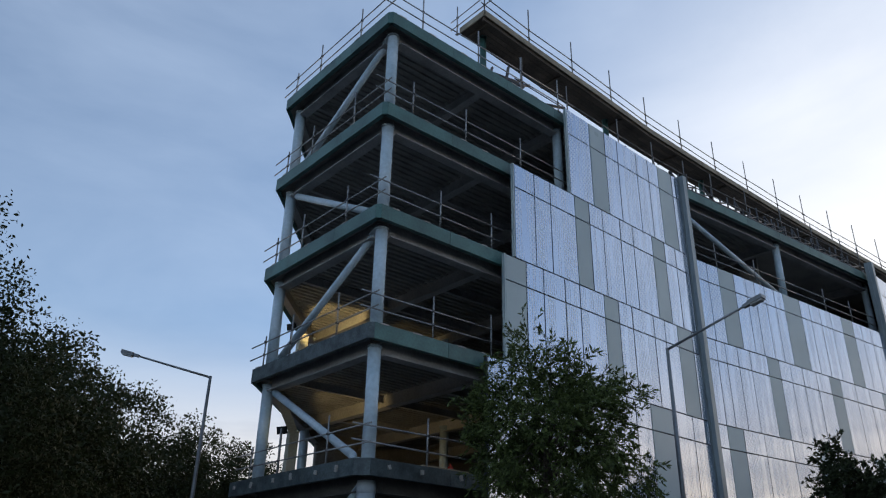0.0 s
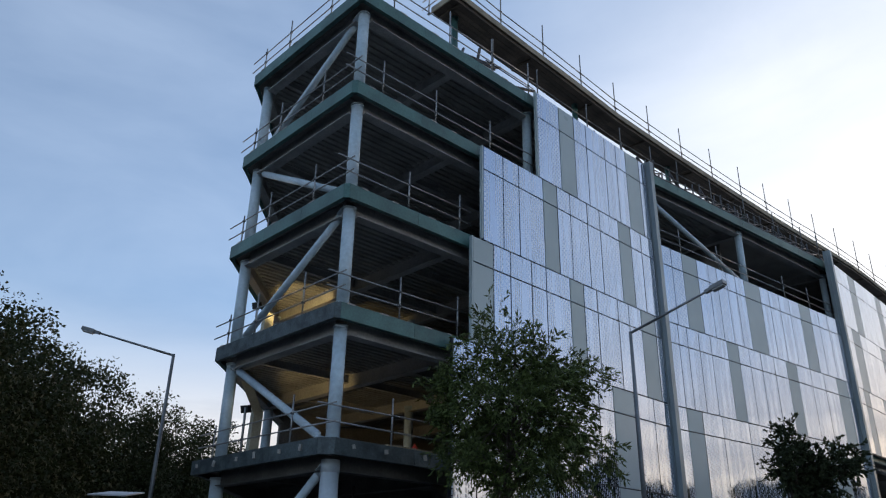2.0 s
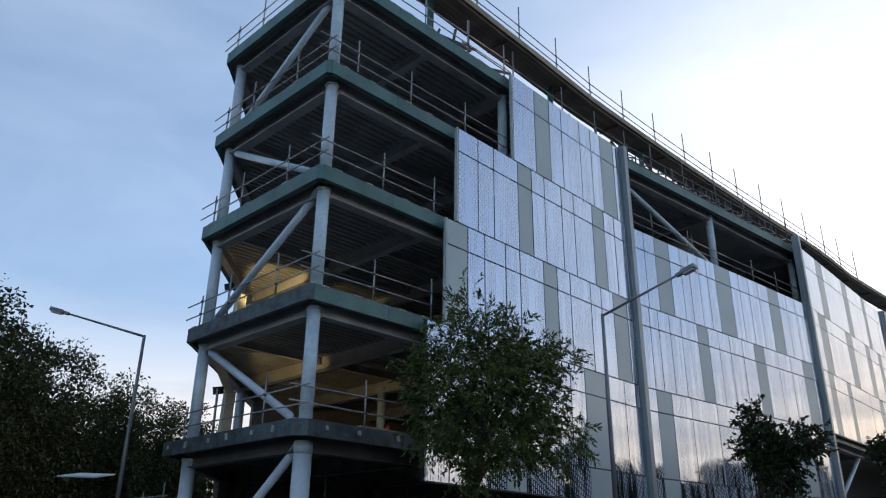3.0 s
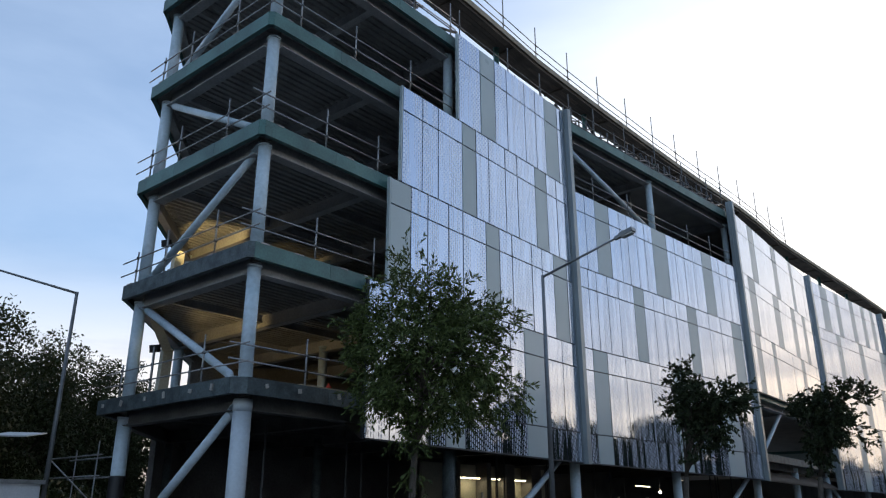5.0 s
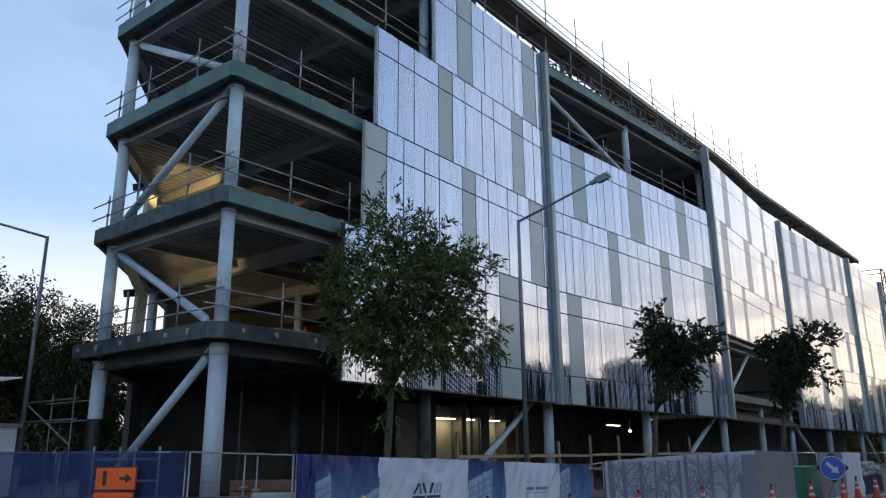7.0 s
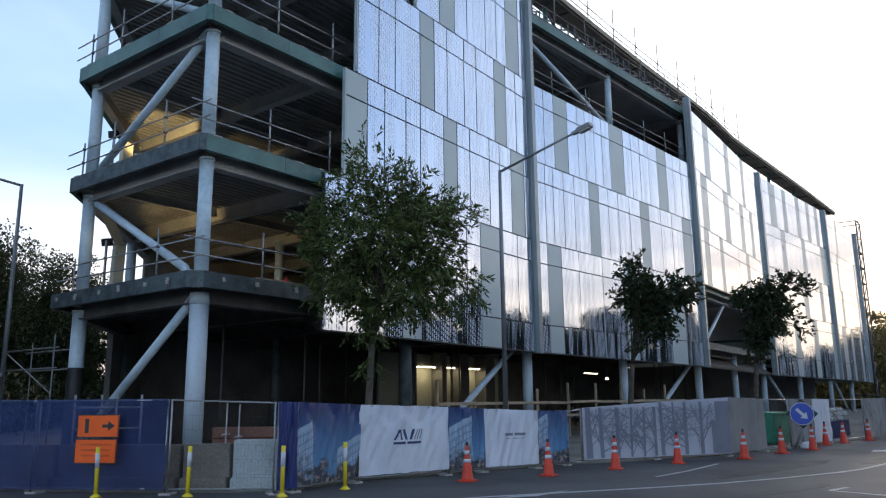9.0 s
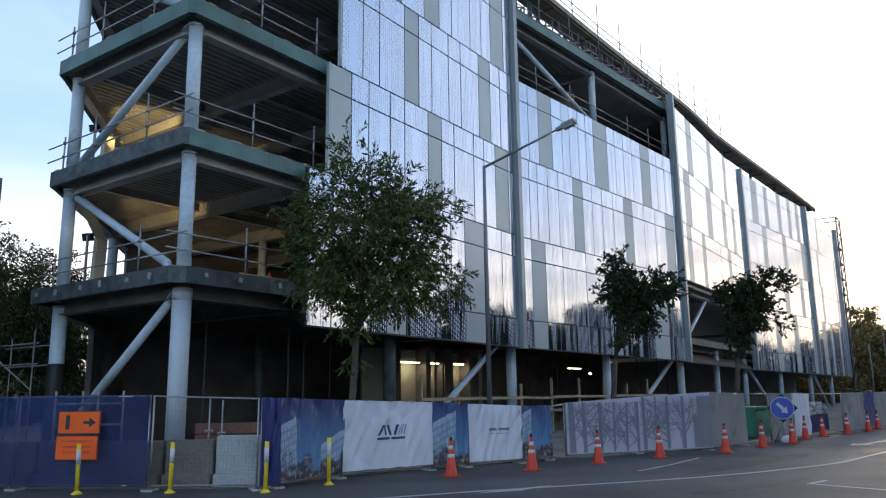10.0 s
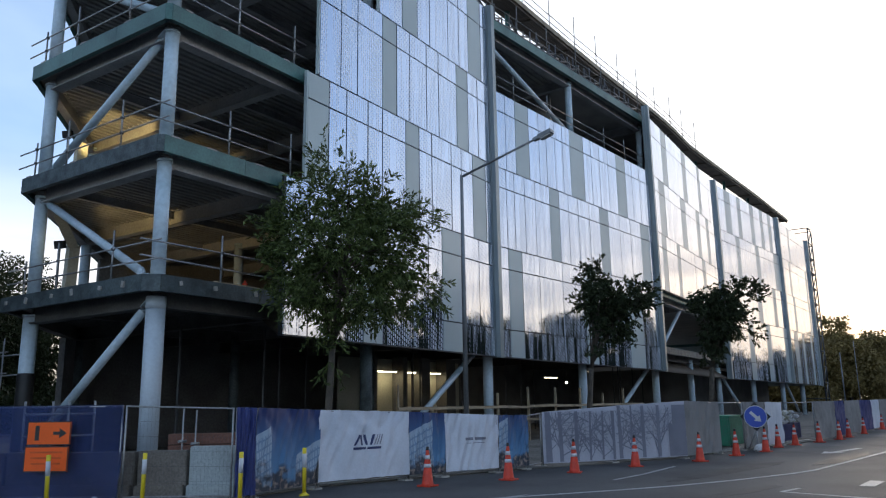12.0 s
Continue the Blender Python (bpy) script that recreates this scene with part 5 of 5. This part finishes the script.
branch_marks(print1, (8.3, -7.25), (10.5, -8.6), 1.60, 3, 1.0)
branch_marks(print2, (10.5, -8.6), (12.9, -10.05), 1.74, 8, 0.68)
b1 = ((0.85, -5.35), (3.35, -6.05))
decal(banner1, *b1, [[(0.36, 0.92), (0.385, 0.92), (0.445, 1.16), (0.42, 1.16)], [(0.445, 0.92), (0.47, 0.92), (0.455, 1.16), (0.43, 1.16)],
                     [(0.50, 0.92), (0.525, 0.92), (0.51, 1.16), (0.48, 1.16)], [(0.545, 0.92), (0.57, 0.92), (0.60, 1.16), (0.575, 1.16)]], M["navy"], "printed_mark", 6.1, 0.16, 1.71)
decal(banner1, *b1, [[(0.59 + k * 0.03, 0.92), (0.602 + k * 0.03, 0.92), (0.64 + k * 0.03, 1.16), (0.628 + k * 0.03, 1.16)] for k in range(3)], M["greyprint"], "printed_mark", 6.1, 0.16, 1.71)
decal(banner1, *b1, [[(0.36, 0.82), (0.50, 0.82), (0.50, 0.875), (0.36, 0.875)], [(0.52, 0.82), (0.68, 0.82), (0.68, 0.875), (0.52, 0.875)]], M["navy"], "printed_mark", 6.1, 0.16, 1.71)
b2 = ((4.45, -6.40), (6.1, -7.05))
decal(banner2, *b2, [[(0.36, 0.90), (0.50, 0.90), (0.50, 0.97), (0.36, 0.97)], [(0.54, 0.90), (0.74, 0.90), (0.74, 0.97), (0.54, 0.97)]], M["greyprint"], "printed_mark", 8.8, 0.14, 1.57)
decal(banner2, *b2, [[(0.40, 0.82), (0.72, 0.82), (0.72, 0.835), (0.40, 0.835)]], M["greyprint"], "printed_mark", 8.8, 0.14, 1.57)

# low foundation wall in lengths behind the mesh, with a ledge at its foot
for a, b, h, mt, lb in (((-4.8, 2.4), (-3.5, -0.36), 0.95, "earthblock", "rough grey-brown concrete wall behind the blue shade cloth"),
                        ((-3.47, -0.42), (-2.13, -2.98), 0.95, "earthblock", "rough grey-brown concrete wall behind the blue shade cloth"),
                        ((-2.1, -3.06), (-1.55, -3.94), 0.97, "earthblock", "rough grey-brown concrete wall behind the mesh fence"),
                        ((-1.52, -3.99), (-0.85, -4.98), 1.05, "wallsmooth", "pale smooth concrete wall behind the mesh fence")):
    bm = bmesh.new()
    bar(bm, (*a, h / 2), (*b, h / 2), 0.3, h)
    bar(bm, (*a, 0.14), (*b, 0.14), 0.62, 0.28)
    bmesh.ops.bevel(bm, geom=bm.edges[:], offset=0.02, segments=2, affect="EDGES")
    solid("concrete_wall", bm, M[mt], lb, "wall", "low concrete walls behind the fence")
# thin starter bars and a timber stack behind the wall
for x, y, h in ((-1.35, -3.4, 1.85), (-1.2, -3.65, 1.8)):
    bm = bmesh.new()
    tube(bm, (x, y, 0.03), (x + 0.02, y, h), 0.018, 8)
    tube(bm, (x - 0.09, y, h - 0.72), (x + 0.11, y, h - 0.72), 0.03, 8)
    box(bm, (x - 0.08, y - 0.08, 0.03), (x + 0.08, y + 0.08, 0.05))
    solid("steel_stake", bm, M["tube"], "thin steel stake with a clamp behind the wall", "stake", "steel stakes")
e = thing("timber_stack", (0.2, -3.2, 0.03), "stack of dark reddish timber behind the wall", "timber stack")
for k in range(5):
    bm = bmesh.new()
    bar(bm, (-0.9, -2.4, 0.15 + k * 0.25), (0.6, -4.3, 0.15 + k * 0.25), 0.5 - 0.03 * k, 0.23)
    part("plank", bm, M["rust"], e)
# scaffold trestle behind the blue cloth
e = thing("scaffold_trestle", (-2.6, -0.6, 0.03), "steel scaffold trestle behind the blue shade cloth", "scaffold")
for x, y in ((-2.95, 0.2), (-2.45, -0.75), (-2.1, 0.55), (-1.6, -0.4)):
    bm = bmesh.new()
    tube(bm, (x, y, 0.03), (x, y, 2.05), 0.028, 8)
    part("upright", bm, M["tube"], e)
for z in (1.25, 1.75):
    for a, b in (((-2.95, 0.2), (-2.45, -0.75)), ((-2.1, 0.55), (-1.6, -0.4)), ((-2.95, 0.2), (-2.1, 0.55)), ((-2.45, -0.75), (-1.6, -0.4))):
        bm = bmesh.new()
        tube(bm, (*a, z), (*b, z), 0.026, 8)
        part("ledger", bm, M["tube"], e)


# ---- cones, posts and signs ----
def cone_thing():
    e = thing("traffic_cone", (0, 0, 0), "orange traffic cone with white reflective bands on the asphalt", "traffic cone", "traffic cones along the fence")
    bm = bmesh.new()
    box(bm, (-0.19, -0.19, 0), (0.19, 0.19, 0.035))
    bmesh.ops.bevel(bm, geom=bm.edges[:], offset=0.012, segments=2, affect="EDGES")
    part("base", bm, M["orange"], e)
    bm = bmesh.new()
    lathe(bm, [(0.150, 0.03), (0.135, 0.06), (0.034, 0.80), (0.03, 0.82), (0.0005, 0.82)], 20)
    part("body", bm, M["orange"], e)
    for z0, z1 in ((0.42, 0.50), (0.60, 0.69)):
        bm = bmesh.new()
        rr = lambda z: 0.135 - (z - 0.06) / 0.74 * 0.101 + 0.003
        lathe(bm, [(rr(z0) - 0.004, z0), (rr(z0), z0), (rr(z1), z1), (rr(z1) - 0.004, z1)], 20)
        part("reflective_band", bm, M["reflect"], e, "white reflective band")
    bm = bmesh.new()
    lathe(bm, [(0.033, 0.80), (0.036, 0.81), (0.034, 0.87), (0.02, 0.885)], 14)
    part("cap", bm, M["black"], e, "dark grip top")
    return e


CONES = [(2.53, -7.24), (4.57, -8.22), (7.03, -8.85), (9.53, -9.61), (12.07, -10.73), (14.92, -11.12), (17.28, -11.57), (20.1, -11.45), (21.9, -11.75), (24.24, -12.3), (26.9, -12.75), (29.25, -12.85), (33.3, -13.1), (39.9, -13.4), (42.5, -13.6)]
first = cone_thing()
first.location = (*CONES[0], 0)
for i, (x, y) in enumerate(CONES[1:]):
    copy_thing(first, pose(x, y, 0, 0, 0, 17 * i))
bm = bmesh.new()
lathe(bm, [(0.09, 0), (0.1, 0.02), (0.1, 0.32), (0.05, 0.38), (0.03, 0.39), (0.03, 0.44), (0.01, 0.45)], 14, (4.1, 1.0, 5.382))
solid("gas_bottle", bm, M["orange"], "small red gas bottle on the first floor slab", "gas bottle")
e = thing("plank_stack", (4.0, 0.5, 5.38), "short stack of pale planks on the first floor edge", "timber stack")
for i in range(4):
    bm = bmesh.new()
    box(bm, (2.2 + 0.1 * i, 0.35 + 0.02 * i, 5.385 + i * 0.045), (5.0 - 0.15 * i, 0.6 + 0.02 * i, 5.425 + i * 0.045))
    part("plank", bm, M["timber"], e)


def lane_post(x, y):
    e = thing("lane_post", (x, y, 0), "yellow flexible lane post with a grey reflective sleeve", "bollard", "yellow lane posts")
    bm = bmesh.new()
    lathe(bm, [(0.11, 0), (0.11, 0.02), (0.06, 0.05), (0.045, 0.07)], 16, (x, y, 0))
    part("base", bm, M["yellow"], e)
    bm = bmesh.new()
    lx = rng.uniform(-0.03, 0.05)
    tube(bm, (x, y, 0.05), (x + lx, y, 0.98), 0.042, 12)
    part("post", bm, M["yellow"], e)
    bm = bmesh.new()
    tube(bm, (x + lx * 0.55, y, 0.58), (x + lx * 0.9, y, 0.86), 0.046, 12)
    part("sleeve", bm, M["reflect"], e, "grey reflective sleeve")


for x, y in ((-3.84, -2.62), (-2.74, -4.10), (-1.72, -5.75), (-0.15, -5.95)):
    lane_post(x, y)

# orange pedestrian sign hung on the blue fence
e = thing("roadworks_sign", (-3.85, -1.9, 0.66), "two-part orange roadworks sign hung on the blue fence", "sign")
sp, sq = Vector((-3.87, -1.87, 0)), Vector((-3.42, -2.73, 0))
sd = (sq - sp).normalized()
sn = Vector((sd.y, -sd.x, 0))


def plate(name, u0, u1, z0, z1, out, thick, material, parent, label=""):
    bm = bmesh.new()
    a, b = sp.lerp(sq, u0) + sn * out, sp.lerp(sq, u1) + sn * out
    bar(bm, (a.x, a.y, (z0 + z1) / 2), (b.x, b.y, (z0 + z1) / 2), thick, z1 - z0)
    return part(name, bm, M[material], parent, label)


up_p = plate("upper_plate", 0.02, 0.98, 1.16, 1.62, 0.12, 0.02, "signorange", e, "orange plate with a black arrow")
lo_p = plate("lower_plate", 0.0, 0.96, 0.64, 1.13, 0.12, 0.02, "signorange", e, "orange plate with faded lettering")
for u0, u1, z0, z1, par in ((0.02, 0.98, 1.16, 1.175, up_p), (0.02, 0.98, 1.605, 1.62, up_p), (0.0, 0.96, 0.64, 0.655, lo_p), (0.0, 0.96, 1.115, 1.13, lo_p), (0.0, 0.015, 0.64, 1.13, lo_p), (0.945, 0.96, 0.64, 1.13, lo_p), (0.02, 0.035, 1.16, 1.62, up_p), (0.965, 0.98, 1.16, 1.62, up_p)):
    plate("border", u0, u1, z0, z1, 0.131, 0.006, "black", par)
plate("pictogram_bar", 0.20, 0.29, 1.25, 1.54, 0.132, 0.006, "black", up_p)
plate("arrow_shaft", 0.60, 0.76, 1.36, 1.42, 0.132, 0.006, "black", up_p)
bm = bmesh.new()
for o in (0.129, 0.135):
    bm.faces.new([bm.verts.new((*(sp.lerp(sq, u) + sn * o)[:2], z)) for u, z in ((0.74, 1.29), (0.90, 1.39), (0.74, 1.49))])
part("arrow_head", bm, M["black"], up_p)
for k, (u0, u1) in enumerate(((0.12, 0.84), (0.14, 0.82), (0.16, 0.80))):
    plate("text_bar", u0, u1, 1.00 - k * 0.11, 1.035 - k * 0.11, 0.132, 0.005, "signtext", lo_p)

# blue keep-right arrow sign on its stand
e = thing("arrow_sign", (17.6, -11.25, 0), "blue round arrow sign on a black diamond board", "sign")
c = Vector((17.6, -11.25, 1.22))
n_ = (Vector((-12.26, -17.76, 1.22)) - c).normalized()
n_.z = 0
n_.normalize()
s_ = Vector((-n_.y, n_.x, 0))
up = Vector((0, 0, 1))


def flat_poly(name, pts, out, thick, material, parent, label=""):
    bm = bmesh.new()
    f = [bm.verts.new(c + s_ * x + up * z + n_ * out) for x, z in pts]
    b = [bm.verts.new(c + s_ * x + up * z + n_ * (out - thick)) for x, z in pts]
    bm.faces.new(f)
    bm.faces.new(b[::-1])
    for i in range(len(pts)):
        bm.faces.new((f[i], b[i], b[(i + 1) % len(pts)], f[(i + 1) % len(pts)]))
    return part(name, bm, M[material], parent, label)


def ring(r, k=28):
    return [(r * math.cos(2 * math.pi * i / k), r * math.sin(2 * math.pi * i / k)) for i in range(k)]


board = flat_poly("board", [(-0.52, 0), (0, -0.52), (0.52, 0), (0, 0.52)], 0.0, 0.03, "black", e, "black diamond board")
flat_poly("disc_border", ring(0.40), 0.006, 0.006, "reflect", board)
flat_poly("disc", ring(0.375), 0.012, 0.006, "signblue", board, "blue disc")
q = math.sqrt(0.5)
rot = lambda pts: [((x + z) * q, (z - x) * q) for x, z in pts]
flat_poly("arrow", rot([(-0.24, -0.055), (0.06, -0.055), (0.06, -0.15), (0.25, 0), (0.06, 0.15), (0.06, 0.055), (-0.24, 0.055)]), 0.018, 0.006, "reflect", board, "white arrow")
bm = bmesh.new()
tube(bm, c - up * 0.45 - n_ * 0.05, (17.6, -11.25, 0.02), 0.035, 8)
tube(bm, c - up * 0.45 - n_ * 0.05, (17.9, -10.85, 0.02), 0.03, 8)
bar(bm, (17.2, -11.25, 0.03), (18.0, -11.25, 0.03), 0.06, 0.06)
part("stand", bm, M["tube"], e)
bm = bmesh.new()
bmesh.ops.create_icosphere(bm, subdivisions=3, radius=1.0)
for v in bm.verts:
    k = 1 + 0.15 * noise.noise(v.co * 2.2)
    v.co = Vector((v.co.x * 0.33 * k, v.co.y * 0.26 * k, max(-0.1, v.co.z * 0.17 * k))) + Vector((17.55, -11.38, 0.1))
solid("sandbag", bm, M["cabin"], "white slumped sandbag on the sign's foot", "sandbag")

# ---- site clutter behind the fence ----
e = thing("skip_bin", (20.3, -9.6, 0.03), "green plastic site bin behind the fence", "bin")
bm = bmesh.new()
box(bm, (19.2, -9.9, 0.06), (21.5, -8.9, 1.14))
bmesh.ops.bevel(bm, geom=bm.edges[:], offset=0.05, segments=2, affect="EDGES")
part("body", bm, M["greenbin"], e)
bm = bmesh.new()
box(bm, (19.16, -9.94, 1.14), (21.54, -8.86, 1.22))
part("lid", bm, M["greenbin"], e)
e = thing("stacked_bags", (25.8, -11.0, 0.03), "pale bagged materials stacked behind the mesh fence", "material stack")
for i in range(20):
    bm = bmesh.new()
    x, y, z = 23.8 + (i % 7) * 0.62, -10.9 + rng.uniform(-0.1, 0.1), 0.75 + (i // 7) * 0.19
    box(bm, (x, y, z), (x + 0.56, y + 0.4, z + 0.17))
    bmesh.ops.bevel(bm, geom=bm.edges[:], offset=0.05, segments=2, affect="EDGES")
    part("bag", bm, M["cabin"] if i % 3 else M["wallpale"], e)
bm = bmesh.new()
box(bm, (23.7, -10.95, 0.03), (28.2, -10.4, 0.74))
part("pallet", bm, M["bluesolid"], e, "blue wrapped pallet load")

# site cabin and scaffold frame beside the slanting side
e = thing("site_cabin", (-3.6, 11, 0), "white flat-roofed site cabin with a dark window", "site cabin")
bm = bmesh.new()
box(bm, (-3.6, 9.1, 0.15), (-1.0, 15.0, 2.75))
part("body", bm, M["cabin"], e)
bm = bmesh.new()
box(bm, (-3.7, 9.0, 2.75), (-0.9, 15.1, 2.88))
part("roof", bm, M["tube"], e)
bm = bmesh.new()
box(bm, (-3.63, 10.0, 1.75), (-3.58, 11.3, 2.35))
part("window", bm, M["black"], e, "dark window")
bm = bmesh.new()
for y in (9.3, 14.7):
    box(bm, (-3.3, y - 0.15, 0), (-1.3, y + 0.15, 0.15))
part("bearer", bm, M["timber"], e)
e = thing("scaffolding", (0.4, 8.4, 0), "galvanised scaffold tube frame beside the cabin", "scaffold")
for x, y, h in ((1.0, 13.4, 4.3), (1.0, 9.6, 4.3), (1.9, 13.2, 4.2), (1.9, 9.6, 4.2)):
    bm = bmesh.new()
    tube(bm, (x, y, 0.0), (x, y, h), 0.026, 8)
    part("upright", bm, M["tube"], e)
for z in (3.1, 3.82):
    for x in (1.0, 1.9):
        bm = bmesh.new()
        tube(bm, (x, 9.3, z), (x, 13.7, z), 0.026, 8)
        part("ledger", bm, M["tube"], e)
bm = bmesh.new()
tube(bm, (1.0, 13.4, 3.8), (1.0, 9.6, 2.2), 0.026, 8)
part("diagonal", bm, M["tube"], e)
bm = bmesh.new()
bar(bm, (-0.9, 13.0, 4.55), (0.9, 15.6, 4.95), 1.4, 0.05)
part("canopy_sheet", bm, M["cabin"], e, "white corrugated canopy sheet")

# scaffold tower and netting at the far end of the building
e = thing("scaffold_tower", (93.2, -2.5, 0), "tall dark scaffold tower with rust-red netting at the far end", "scaffold")
for x, y in ((92.4, -3.4), (95.2, -3.4), (92.4, -0.6), (95.2, -0.6)):
    bm = bmesh.new()
    tube(bm, (x, y, 0), (x, y, 23.3), 0.08, 6)
    part("upright", bm, M["darktube"], e)
for k in range(12):
    z = 1.8 + k * 1.95
    bm = bmesh.new()
    for a, b in (((92.4, -3.4), (95.2, -3.4)), ((92.4, -3.4), (92.4, -0.6)), ((95.2, -3.4), (95.2, -0.6))):
        tube(bm, (*a, z), (*b, z), 0.06, 6)
    tube(bm, (92.4, -3.4, z), (95.2, -3.4, z + (1.95 if k < 11 else 0.3)), 0.06, 6)
    part("ledger", bm, M["darktube"], e)
    if 5 < k < 10:
        bm = bmesh.new()
        box(bm, (92.5, -3.3, z), (95.1, -0.7, z + 0.22))
        part("platform", bm, M["rust"], e, "rust-red boarded platform")
# thin poles at the far street end
for x, y, h in ((58, -9.5, 5.5), (98, -6.5, 9), (70, -16.0, 6.0)):
    bm = bmesh.new()
    tube(bm, (x, y, 0), (x, y, h), 0.06, 8, 0.04)
    box(bm, (x - 0.12, y - 0.12, 0), (x + 0.12, y + 0.12, 0.05))
    solid("street_pole", bm, M["lampgrey"], "thin grey steel pole beside the street", "pole", "thin street poles")
